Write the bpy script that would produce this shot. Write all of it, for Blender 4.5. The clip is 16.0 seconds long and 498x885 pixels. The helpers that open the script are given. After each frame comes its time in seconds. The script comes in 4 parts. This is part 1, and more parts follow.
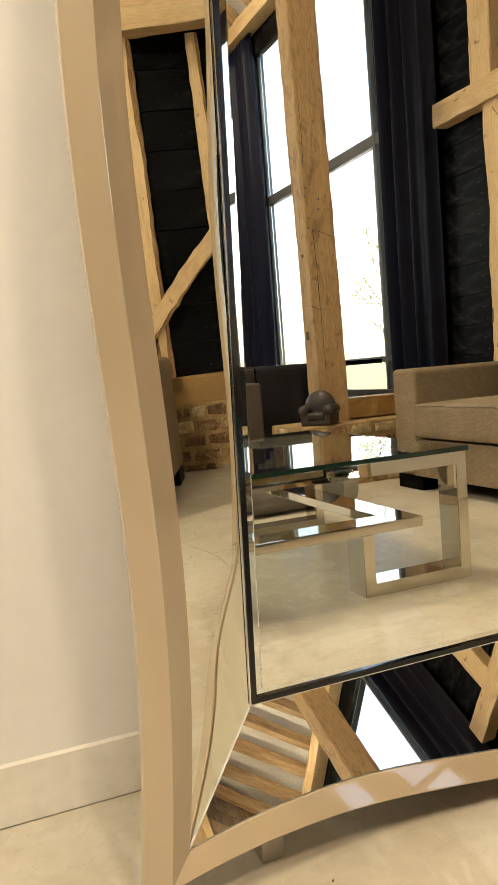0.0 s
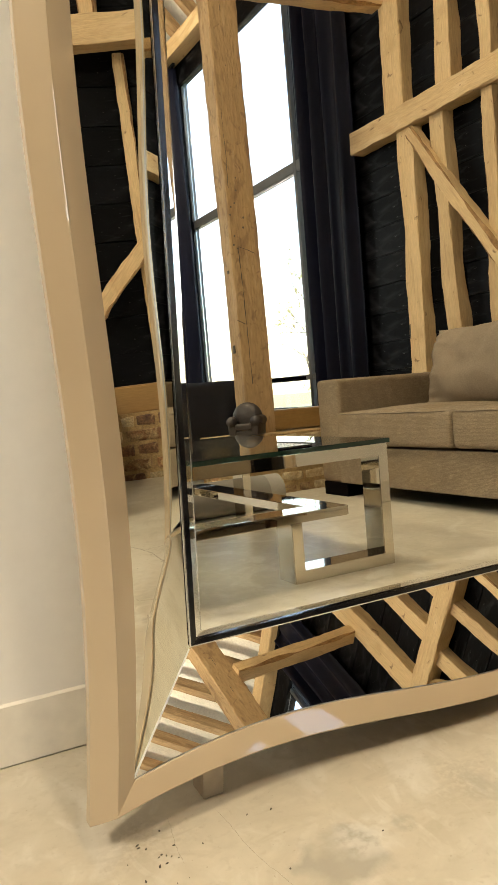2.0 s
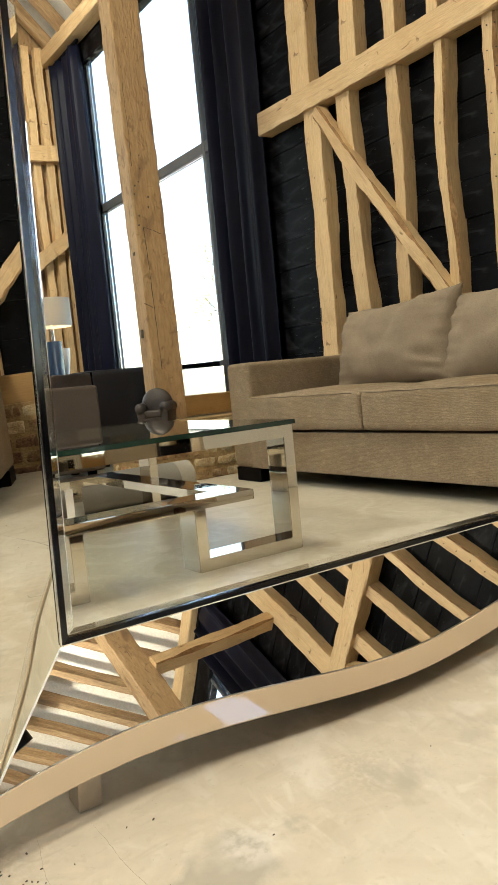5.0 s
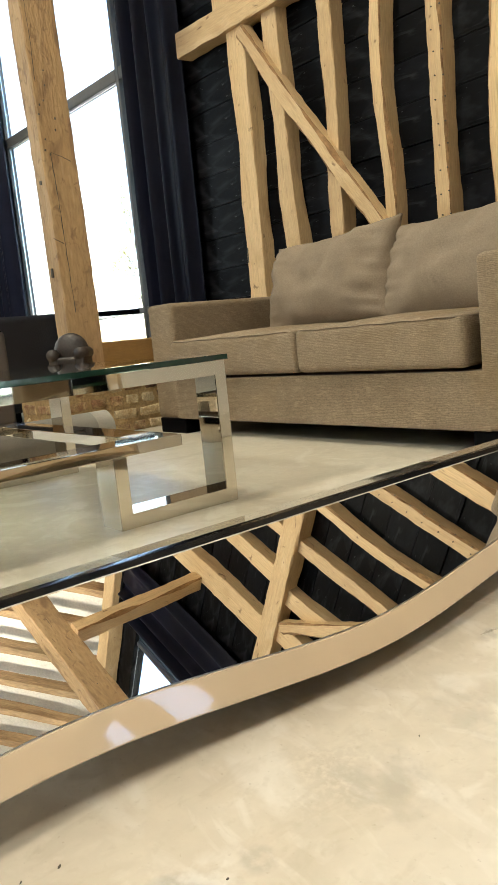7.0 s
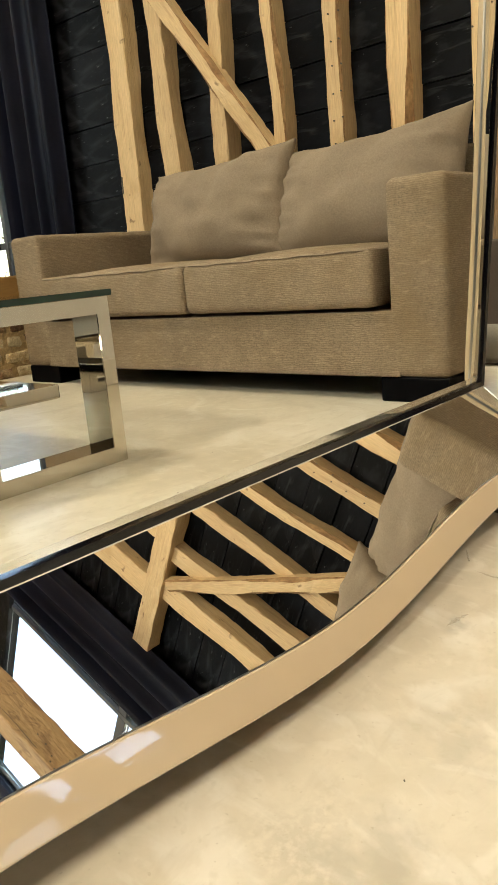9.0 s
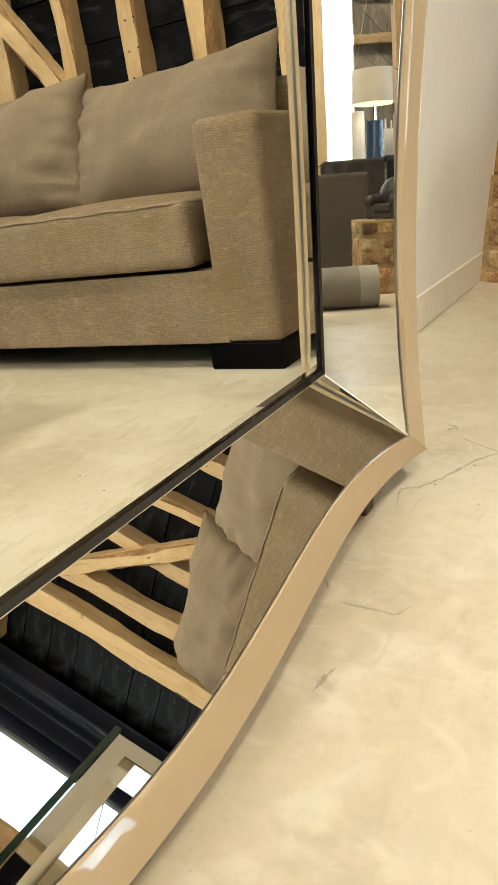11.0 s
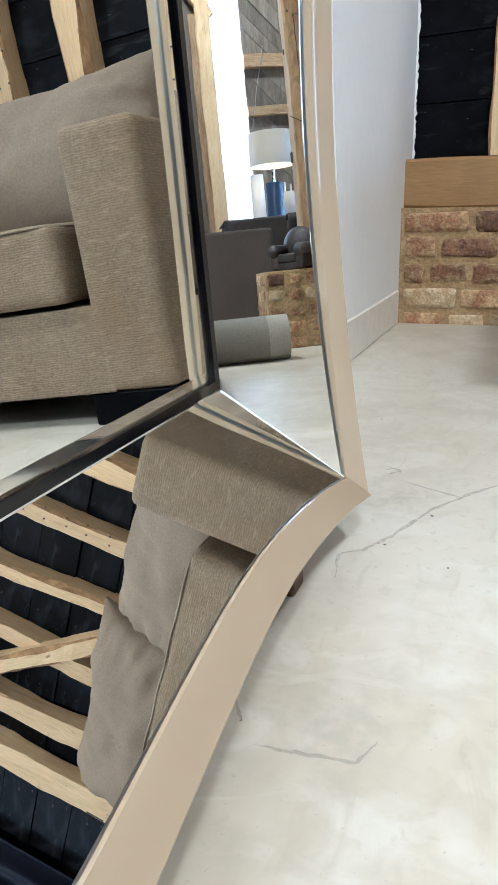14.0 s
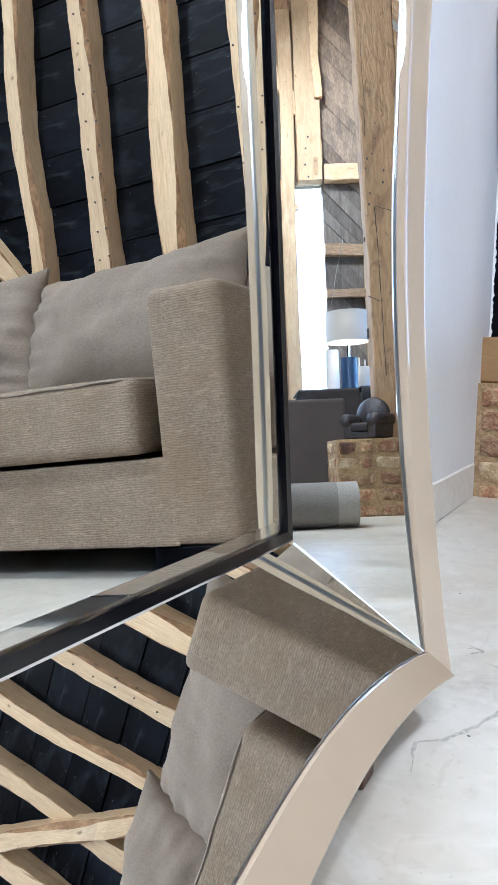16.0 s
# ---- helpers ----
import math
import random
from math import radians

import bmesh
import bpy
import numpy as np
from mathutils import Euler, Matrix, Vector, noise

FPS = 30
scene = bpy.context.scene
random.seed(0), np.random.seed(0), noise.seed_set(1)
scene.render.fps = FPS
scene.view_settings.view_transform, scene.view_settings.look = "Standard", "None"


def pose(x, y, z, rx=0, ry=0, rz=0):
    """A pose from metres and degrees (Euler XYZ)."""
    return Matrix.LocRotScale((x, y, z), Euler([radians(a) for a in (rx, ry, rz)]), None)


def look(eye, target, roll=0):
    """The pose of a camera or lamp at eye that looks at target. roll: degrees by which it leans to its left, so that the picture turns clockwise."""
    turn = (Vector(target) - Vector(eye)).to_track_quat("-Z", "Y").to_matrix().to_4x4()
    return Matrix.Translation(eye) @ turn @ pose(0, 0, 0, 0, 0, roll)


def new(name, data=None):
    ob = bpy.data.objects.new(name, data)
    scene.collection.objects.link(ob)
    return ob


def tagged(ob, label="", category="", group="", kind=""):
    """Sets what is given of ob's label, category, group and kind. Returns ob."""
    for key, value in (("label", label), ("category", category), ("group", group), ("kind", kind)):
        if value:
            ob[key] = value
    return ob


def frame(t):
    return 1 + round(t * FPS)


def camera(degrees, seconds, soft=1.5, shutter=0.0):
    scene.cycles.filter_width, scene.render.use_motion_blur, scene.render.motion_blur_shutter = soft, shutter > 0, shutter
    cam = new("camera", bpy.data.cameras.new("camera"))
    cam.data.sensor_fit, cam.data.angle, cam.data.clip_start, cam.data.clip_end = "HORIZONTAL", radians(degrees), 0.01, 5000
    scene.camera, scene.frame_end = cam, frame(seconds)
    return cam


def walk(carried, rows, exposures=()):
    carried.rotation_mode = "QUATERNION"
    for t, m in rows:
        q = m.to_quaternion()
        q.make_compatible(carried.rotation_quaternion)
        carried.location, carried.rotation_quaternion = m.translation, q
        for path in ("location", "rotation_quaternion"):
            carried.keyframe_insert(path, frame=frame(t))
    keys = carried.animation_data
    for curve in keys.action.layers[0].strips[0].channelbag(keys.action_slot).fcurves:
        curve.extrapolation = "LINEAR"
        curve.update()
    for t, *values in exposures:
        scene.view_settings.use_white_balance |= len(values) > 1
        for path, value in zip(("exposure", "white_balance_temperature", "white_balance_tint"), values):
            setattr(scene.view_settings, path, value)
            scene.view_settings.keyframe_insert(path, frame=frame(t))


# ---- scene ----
cam = camera(36.418, 16.0)
ROWS = [  # seconds, place, turn
    (0.0, -0.3807, -0.9331, 0.8550, 77.029, 1.417, -22.900),
    (0.5, -0.4018, -0.9619, 0.8141, 77.919, 1.246, -24.346),
    (1.0, -0.4165, -0.9801, 0.7844, 78.593, 1.072, -25.721),
    (1.5, -0.4331, -1.0002, 0.7648, 79.246, 0.898, -27.007),
    (2.0, -0.4377, -1.0128, 0.7535, 79.266, 0.888, -28.512),
    (2.5, -0.4407, -1.0179, 0.7429, 79.251, 0.796, -30.269),
    (3.0, -0.4431, -1.0184, 0.7391, 79.210, 0.672, -31.904),
    (3.5, -0.4358, -1.0169, 0.7399, 79.184, 0.668, -33.117),
    (6.0, -0.2490, -0.8730, 0.6648, 77.162, 1.206, -36.394),
    (6.5, -0.2153, -0.8060, 0.6309, 76.342, 0.980, -38.439),
    (7.0, -0.1878, -0.7247, 0.5937, 75.268, 0.474, -40.421),
    (7.5, -0.1604, -0.6470, 0.5582, 74.117, -0.050, -42.402),
    (8.0, -0.1165, -0.5833, 0.5257, 73.116, -0.366, -44.318),
    (8.5, -0.0734, -0.5339, 0.5184, 72.184, -0.935, -46.734),
    (9.0, -0.0433, -0.4878, 0.5312, 71.293, -1.117, -49.863),
    (9.5, -0.0046, -0.4481, 0.5535, 70.095, -0.545, -53.378),
    (10.0, 0.0523, -0.4250, 0.5766, 68.789, -0.128, -57.035),
    (12.5, 0.3446, -0.2992, 0.4830, 66.781, 0.954, -69.577),
    (13.0, 0.3887, -0.2861, 0.4512, 67.592, 1.080, -70.952),
    (13.5, 0.4388, -0.2801, 0.4173, 69.758, 1.314, -71.197),
    (14.0, 0.4878, -0.2760, 0.3928, 72.627, 1.188, -70.025),
    (14.5, 0.5206, -0.2706, 0.3728, 75.531, 0.922, -68.476),
    (15.0, 0.5395, -0.2598, 0.3568, 78.743, 0.374, -66.779),
    (15.5, 0.5412, -0.2531, 0.3573, 81.971, -0.478, -65.368),
    (16.0, 0.5304, -0.2495, 0.3661, 85.229, -1.524, -64.542),
]
EXPOSURES = [(0.0, 2.27, 7300, 8), (3.5, 2.36, 6550, 5), (6.5, 2.62, 5900, 5), (9.0, 2.65, 6500, 4), (10.5, 2.66, 6600, 2), (12.5, 2.7, 5550, 3), (13.5, 2.75, 4900, 5), (15.0, 2.88, 4500, 8), (16.0, 2.94, 4450, 10)]
SKY, SUN, LAMP, SPOT, FILL = 0.15, 5.0, 0.8, 12.0, 22.0
SPOTS = [(0.3, -2.4, 4.6, 2.0, -1.3, 0.4, 0.95), (0.6, -0.55, 4.6, 0.6, -0.5, 0.0, 0.18), (1.4, -5.2, 4.6, 2.75, -7.1, 1.8, 1.0), (-2.6, -1.25, 3.55, 0.4, -0.35, 0.2, 1.05), (0.2, -4.6, 3.3, 1.0, -3.6, 7.0, 2.8)]
walk(cam, [(t, pose(*r)) for t, *r in ROWS], EXPOSURES)

# ---------------------------------------------------------------- world, sun, lamps
world = bpy.data.worlds.new("sky")
scene.world = world
world.use_nodes = True
wn = world.node_tree.nodes
sky = wn.new("ShaderNodeTexSky")
sky.sky_type, sky.sun_disc = "NISHITA", False
sky.sun_elevation, sky.sun_rotation = radians(38), radians(200)
wn["Background"].inputs[1].default_value = SKY
world.node_tree.links.new(sky.outputs[0], wn["Background"].inputs[0])


def lamp(name, kind, matrix, energy, colour, **more):
    data = bpy.data.lights.new(name, kind)
    data.energy, data.color = energy, colour
    for k, v in more.items():
        setattr(data, k, v)
    ob = new(name, data)
    ob.matrix_world = matrix
    return ob


lamp("sun", "SUN", look((-6, -10, 14), (4, 6, 0)), SUN, (1.0, 0.95, 0.88), angle=radians(0.5))


# added soft daylight fill, set before the opaque panes of a made-up door in the end wall
lamp("window_light", "AREA", look((-1.5, -7.42, 2.67), (-1.5, 0, 2.67)), FILL, (0.88, 0.94, 1.0), shape="RECTANGLE", size=3.6, size_y=1.95)

# ---------------------------------------------------------------- materials
def material(name, base, rough=0.6, metal=0.0, second=None, scale=6.0, stretch=(1, 1, 1), bump=0.1, fine=40.0, spread=0.5, random_tint=0.0, island=False, gloss=0.5, detail=8, low=0.35, high=0.65, depth=0.01):
    """Two colours mixed by coarse noise, a finer noise over them, and relief from both."""
    m = bpy.data.materials.new(name)
    m.use_nodes = True
    n, l = m.node_tree.nodes, m.node_tree.links
    b = n["Principled BSDF"]
    b.inputs["Roughness"].default_value, b.inputs["Metallic"].default_value = rough, metal
    b.inputs["Specular IOR Level"].default_value = gloss
    tc, mp = n.new("ShaderNodeTexCoord"), n.new("ShaderNodeMapping")
    mp.inputs["Scale"].default_value = stretch
    l.new(tc.outputs["Object"], mp.inputs[0])
    info = n.new("ShaderNodeObjectInfo")
    shift = n.new("ShaderNodeVectorMath")
    shift.operation = "MULTIPLY_ADD"
    shift.inputs[1].default_value = (17.0, 31.0, 23.0)
    l.new(info.outputs["Random"], shift.inputs[0])
    l.new(mp.outputs[0], shift.inputs[2])
    big, small = n.new("ShaderNodeTexNoise"), n.new("ShaderNodeTexNoise")
    for tex, s, dt in ((big, scale, 4), (small, fine, detail)):
        tex.inputs["Scale"].default_value, tex.inputs["Detail"].default_value = s, dt
        l.new(shift.outputs[0], tex.inputs["Vector"])
    ramp = n.new("ShaderNodeMapRange")
    ramp.inputs[1].default_value, ramp.inputs[2].default_value = low, high
    l.new(big.outputs[0], ramp.inputs[0])
    mix = n.new("ShaderNodeMix")
    mix.data_type = "RGBA"
    mix.inputs[6].default_value = (*base, 1)
    mix.inputs[7].default_value = (*(second or [c * 0.7 for c in base]), 1)
    l.new(ramp.outputs[0], mix.inputs[0])
    fade = n.new("ShaderNodeMapRange")
    fade.inputs[1].default_value, fade.inputs[2].default_value = 0.25, 0.75
    fade.inputs[3].default_value, fade.inputs[4].default_value = 1 - spread * 0.6, 1 + spread * 0.35
    l.new(small.outputs[0], fade.inputs[0])
    hsv = n.new("ShaderNodeHueSaturation")
    l.new(mix.outputs[2], hsv.inputs["Color"])
    value = fade.outputs[0]
    if random_tint:
        rnd = n.new("ShaderNodeMapRange")
        rnd.inputs[3].default_value, rnd.inputs[4].default_value = 1 - random_tint, 1 + random_tint
        if island:
            geo = n.new("ShaderNodeNewGeometry")
            l.new(geo.outputs["Random Per Island"], rnd.inputs[0])
        else:
            l.new(info.outputs["Random"], rnd.inputs[0])
        times = n.new("ShaderNodeMath")
        times.operation = "MULTIPLY"
        l.new(value, times.inputs[0])
        l.new(rnd.outputs[0], times.inputs[1])
        value = times.outputs[0]
    l.new(value, hsv.inputs["Value"])
    l.new(hsv.outputs[0], b.inputs["Base Color"])
    if bump:
        add = n.new("ShaderNodeMath")
        add.operation = "ADD"
        l.new(big.outputs[0], add.inputs[0])
        l.new(small.outputs[0], add.inputs[1])
        bp = n.new("ShaderNodeBump")
        bp.inputs["Strength"].default_value, bp.inputs["Distance"].default_value = bump, depth
        l.new(add.outputs[0], bp.inputs["Height"])
        l.new(bp.outputs[0], b.inputs["Normal"])
    return m


OAK = material("pale_oak", (0.65, 0.465, 0.25), 0.62, second=(0.57, 0.39, 0.20), scale=1.6, stretch=(5, 5, 0.5), fine=34, bump=0.5, spread=0.3, random_tint=0.14, low=0.42, high=0.75)
WANEY_OAK = material("waney_oak_edge", (0.40, 0.235, 0.10), 0.8, second=(0.26, 0.14, 0.055), scale=9, stretch=(2, 2, 1), fine=40, bump=0.8, spread=0.6, random_tint=0.15)
OLD_OAK = material("weathered_oak", (0.45, 0.295, 0.148), 0.7, second=(0.37, 0.235, 0.115), scale=2.2, stretch=(3, 3, 0.8), fine=22, bump=0.5, spread=0.35, low=0.38, high=0.72)
SILL_OAK = material("honey_oak", (0.34, 0.20, 0.066), 0.5, second=(0.26, 0.145, 0.048), scale=1.5, stretch=(4, 4, 0.7), fine=30, bump=0.2, spread=0.18)
RAFTER_OAK = material("rafter_oak", (0.46, 0.31, 0.165), 0.7, second=(0.30, 0.18, 0.085), scale=3, stretch=(6, 6, 0.8), fine=18, bump=0.6, spread=0.6, random_tint=0.2)
ROOF_BOARD = material("brown_roof_board", (0.34, 0.25, 0.165), 0.8, second=(0.21, 0.155, 0.11), scale=3, stretch=(5, 5, 1.2), fine=18, bump=0.6, spread=0.7, random_tint=0.35)
GREY_BOARD = material("grey_weathered_board", (0.20, 0.165, 0.13), 0.8, second=(0.13, 0.105, 0.08), scale=3, stretch=(6, 6, 0.8), fine=18, bump=0.5, spread=0.6, random_tint=0.3)
PLASTER = material("white_plaster", (0.80, 0.77, 0.72), 0.75, second=(0.74, 0.705, 0.65), scale=1.3, fine=40, bump=0.04, spread=0.04)
ROOF_PLASTER = material("roof_plaster", (0.80, 0.765, 0.71), 0.85, second=(0.70, 0.665, 0.61), scale=2.5, fine=45, bump=0.3, spread=0.25)
SKIRT = material("painted_skirting", (0.76, 0.71, 0.62), 0.5, second=(0.70, 0.645, 0.55), scale=4, fine=30, bump=0.1, spread=0.15)
BOARD = material("black_stained_board", (0.0014, 0.0015, 0.0022), 0.5, second=(0.0055, 0.006, 0.0085), scale=2.2, stretch=(2, 0.8, 1.6), fine=14, bump=0.25, spread=0.9, random_tint=0.45, gloss=0.08, low=0.45, high=0.75)
BRICK = material("old_brick", (0.29, 0.145, 0.068), 0.85, second=(0.45, 0.30, 0.15), scale=22, fine=110, bump=0.9, spread=0.8, random_tint=0.3, low=0.42, high=0.6)
DARK_BRICK = material("burnt_brick", (0.10, 0.045, 0.026), 0.75, second=(0.24, 0.125, 0.06), scale=26, fine=110, bump=0.9, spread=0.8, random_tint=0.3)
LIME_BRICK = material("limewashed_brick", (0.40, 0.275, 0.135), 0.85, second=(0.60, 0.48, 0.30), scale=24, fine=110, bump=0.9, spread=0.6, random_tint=0.2)
MORTAR = material("lime_mortar", (0.43, 0.295, 0.14), 0.9, second=(0.31, 0.20, 0.088), scale=12, fine=80, bump=0.9, spread=0.5)
FABRIC = material("taupe_chenille", (0.266, 0.205, 0.141), 0.9, second=(0.22, 0.166, 0.111), scale=3, fine=170, bump=0.25, spread=0.45, gloss=0.15, depth=0.004)
CUSHION = material("taupe_cushion_cloth", (0.252, 0.200, 0.147), 0.92, second=(0.218, 0.172, 0.126), scale=5, fine=160, bump=0.3, spread=0.3, gloss=0.15, depth=0.004)
VELVET = material("grey_taupe_velvet", (0.105, 0.085, 0.072), 0.85, second=(0.085, 0.068, 0.058), scale=3, fine=120, bump=0.2, spread=0.3, gloss=0.2)
CURTAIN = material("dark_navy_curtain", (0.0058, 0.0072, 0.0195), 0.5, second=(0.004, 0.005, 0.014), scale=3, fine=200, bump=0.1, spread=0.3, gloss=0.12)
BLACK = material("black_lacquer", (0.0016, 0.0016, 0.0024), 0.4, scale=5, fine=60, bump=0.03, spread=0.3, gloss=0.06)
TABLE_BLACK = material("black_table_lacquer", (0.004, 0.004, 0.006), 0.2, scale=5, fine=60, bump=0.02, spread=0.3)
LEATHER = material("dark_brown_leather", (0.030, 0.022, 0.020), 0.42, second=(0.045, 0.034, 0.030), scale=12, fine=90, bump=0.25, spread=0.4)
CLOTH = material("dark_table_cloth", (0.0055, 0.0055, 0.0085), 0.45, second=(0.009, 0.009, 0.014), scale=4, fine=90, bump=0.25, spread=0.3)
CARPET = material("grey_carpet", (0.215, 0.195, 0.165), 0.95, second=(0.175, 0.158, 0.132), scale=5, fine=220, bump=0.4, spread=0.4)
CARPET_EDGE = material("pale_carpet_back", (0.33, 0.305, 0.26), 0.95, scale=5, fine=160, bump=0.3, spread=0.3, second=(0.28, 0.255, 0.215))
CHAMPAGNE = material("champagne_lacquer", (0.43, 0.332, 0.216), 0.38, second=(0.42, 0.322, 0.21), scale=3, fine=25, bump=0, spread=0.03, gloss=0.2)
FRAME_METAL = material("anthracite_aluminium", (0.075, 0.078, 0.082), 0.45, scale=4, fine=80, bump=0.03, spread=0.1)
FOOT = material("brushed_foot", (0.46, 0.39, 0.30), 0.35, metal=0.4, scale=5, fine=60, bump=0.05, spread=0.2)
FOOT_WOOD = material("dark_foot_wood", (0.13, 0.07, 0.036), 0.6, second=(0.09, 0.048, 0.025), scale=8, fine=60, bump=0.3, spread=0.4)
BLUE = material("blue_glazed_ceramic", (0.05, 0.085, 0.16), 0.15, second=(0.06, 0.10, 0.19), scale=5, fine=60, bump=0.02, spread=0.1)
GRASS = material("rough_grass", (0.16, 0.17, 0.07), 0.95, second=(0.22, 0.19, 0.10), scale=0.8, fine=12, bump=0.5, spread=0.6)
PAVING = material("pale_paving", (0.50, 0.47, 0.42), 0.9, second=(0.42, 0.39, 0.35), scale=2, fine=30, bump=0.3, spread=0.3)
BARK = material("bark", (0.12, 0.085, 0.055), 0.9, scale=8, fine=50, bump=0.5, spread=0.5)
LEAF = material("spring_leaves", (0.30, 0.30, 0.075), 0.7, second=(0.38, 0.32, 0.10), scale=3, fine=30, bump=0, spread=0.4)
CRACK = material("crack_filler", (0.465, 0.41, 0.32), 0.4, scale=20, fine=90, bump=0.2, spread=0.4)
SCUFF = material("scuffed_screed", (0.45, 0.395, 0.30), 0.6, second=(0.50, 0.44, 0.34), scale=60, fine=220, bump=0.05, spread=0.3)
SPECK = material("dark_speck", (0.10, 0.085, 0.065), 0.8, scale=20, fine=90, bump=0.2, spread=0.4)

for worn in (SCUFF, CRACK):
    sn, sl = worn.node_tree.nodes, worn.node_tree.links
    thin, cover = sn.new("ShaderNodeTexNoise"), sn.new("ShaderNodeMapRange")
    thin.inputs["Scale"].default_value, thin.inputs["Detail"].default_value = 70.0, 6
    cover.inputs[1].default_value, cover.inputs[2].default_value, cover.inputs[4].default_value = 0.25, 0.75, 0.5
    sl.new(thin.outputs[0], cover.inputs[0])
    sl.new(cover.outputs[0], sn["Principled BSDF"].inputs["Alpha"])


def plain(name, base, rough, metal=0.0, **inputs):
    m = bpy.data.materials.new(name)
    m.use_nodes = True
    b = m.node_tree.nodes["Principled BSDF"]
    b.inputs["Base Color"].default_value = (*base, 1)
    b.inputs["Roughness"].default_value, b.inputs["Metallic"].default_value = rough, metal
    for k, v in inputs.items():
        b.inputs[k.replace("_", " ")].default_value = v
    return m


MIRROR = plain("silvered_mirror", (0.915, 0.93, 0.885), 0.0, 1.0)
CHROME = plain("polished_steel", (0.64, 0.59, 0.51), 0.03, 1.0)
TRIM = plain("dark_bright_metal", (0.36, 0.34, 0.31), 0.3, 1.0)
EDGE_BLACK = plain("glossy_black_edge", (0.003, 0.003, 0.004), 0.12)
GROUND_EDGE = plain("ground_glass_edge", (0.86, 0.88, 0.86), 0.3)
SILVER = plain("silver_edge", (0.80, 0.80, 0.80), 0.12, 1.0)
GLASS = plain("clear_glass", (1, 1, 1), 0.0, 0.0, Transmission_Weight=1.0, IOR=1.45)
BEVEL_GLASS = plain("bevel_glass", (1, 1, 1), 0.0, 0.0, Transmission_Weight=1.0, IOR=1.52)
GLASS_EDGE = plain("green_glass_edge", (0.012, 0.030, 0.022), 0.08)
TOP_GLASS = plain("greenish_glass", (0.86, 0.95, 0.91), 0.0, 0.0, Transmission_Weight=1.0, IOR=1.5)
OPAQUE_PANE = plain("opaque_pane", (0.82, 0.85, 0.88), 0.45)
SHADE = plain("ivory_shade", (0.80, 0.76, 0.68), 0.8, 0.0, Transmission_Weight=0.12)
WHITE_GLAZE = plain("white_glaze", (0.82, 0.81, 0.78), 0.25)
BULB = bpy.data.materials.new("lit_bulb")
BULB.use_nodes = True
bb = BULB.node_tree.nodes["Principled BSDF"]
bb.inputs["Emission Color"].default_value, bb.inputs["Emission Strength"].default_value = (1.0, 0.72, 0.42, 1), 3.0


def layered(m, layers):
    """Lays noise-shaped patches of other colours over a material: scale, low, high, colour, strength, distortion, stretch."""
    n, l = m.node_tree.nodes, m.node_tree.links
    b = n["Principled BSDF"]
    tc = n.new("ShaderNodeTexCoord")
    old = b.inputs["Base Color"].links[0].from_socket
    for scale, lo, hi, colour, power, distort, stretch in layers:
        tex, rg, mx, mp = n.new("ShaderNodeTexNoise"), n.new("ShaderNodeMapRange"), n.new("ShaderNodeMix"), n.new("ShaderNodeMapping")
        mp.inputs["Scale"].default_value = stretch
        mp.inputs["Location"].default_value = (scale, scale * 0.7, -scale)
        l.new(tc.outputs["Object"], mp.inputs[0])
        tex.inputs["Scale"].default_value, tex.inputs["Detail"].default_value, tex.inputs["Distortion"].default_value = scale, 6, distort
        l.new(mp.outputs[0], tex.inputs["Vector"])
        rg.inputs[1].default_value, rg.inputs[2].default_value, rg.inputs[4].default_value = lo, hi, power
        l.new(tex.outputs[0], rg.inputs[0])
        mx.data_type = "RGBA"
        mx.inputs[7].default_value = (*colour, 1)
        l.new(rg.outputs[0], mx.inputs[0])
        l.new(old, mx.inputs[6])
        old = mx.outputs[2]
    l.new(old, b.inputs["Base Color"])


ONE = (1, 1, 1)
GRAIN = (9, 9, 0.7)
# boards: pale scuffs, plus long grey streaks that paint in their sheen
layered(BOARD, [(5, 0.53, 0.74, (0.024, 0.025, 0.030), 0.75, 0.8, (1, 0.8, 1.8)), (14, 0.58, 0.76, (0.040, 0.041, 0.046), 0.6, 0.5, (1, 0.45, 2.2)), (45, 0.69, 0.75, (0.12, 0.12, 0.125), 0.7, 0.0, (1, 0.6, 1.6))])
layered(OLD_OAK, [(1.3, 0.50, 0.70, (0.28, 0.165, 0.08), 0.6, 0.8, (4, 4, 0.8)), (3.2, 0.54, 0.68, (0.16, 0.088, 0.045), 0.65, 1.2, (2.5, 2.5, 0.8)), (11, 0.58, 0.68, (0.14, 0.075, 0.038), 0.5, 1.5, (1.5, 1.5, 0.9)), (7, 0.62, 0.72, (0.20, 0.11, 0.05), 0.3, 0.3, (9, 9, 0.4)), (5, 0.58, 0.72, (0.62, 0.47, 0.28), 0.35, 0.4, (5, 5, 0.5)), (30, 0.71, 0.77, (0.10, 0.055, 0.03), 0.5, 0.4, (2, 2, 1))])
layered(OAK, [(7, 0.57, 0.72, (0.36, 0.215, 0.10), 0.5, 0.4, (9, 9, 0.4)), (2.2, 0.54, 0.72, (0.40, 0.24, 0.10), 0.55, 1.0, (2, 2, 1)), (3.0, 0.58, 0.7, (0.72, 0.56, 0.34), 0.5, 0.6, (3, 3, 0.7)), (11, 0.66, 0.73, (0.15, 0.08, 0.037), 0.75, 0.8, (1.6, 1.6, 1))])
layered(SILL_OAK, [(2.2, 0.48, 0.66, (0.22, 0.12, 0.04), 0.5, 0.8, (2, 1, 2)), (5, 0.56, 0.70, (0.29, 0.16, 0.052), 0.25, 0.5, GRAIN), (12, 0.66, 0.74, (0.14, 0.07, 0.03), 0.5, 0.6, (2, 2, 1))])
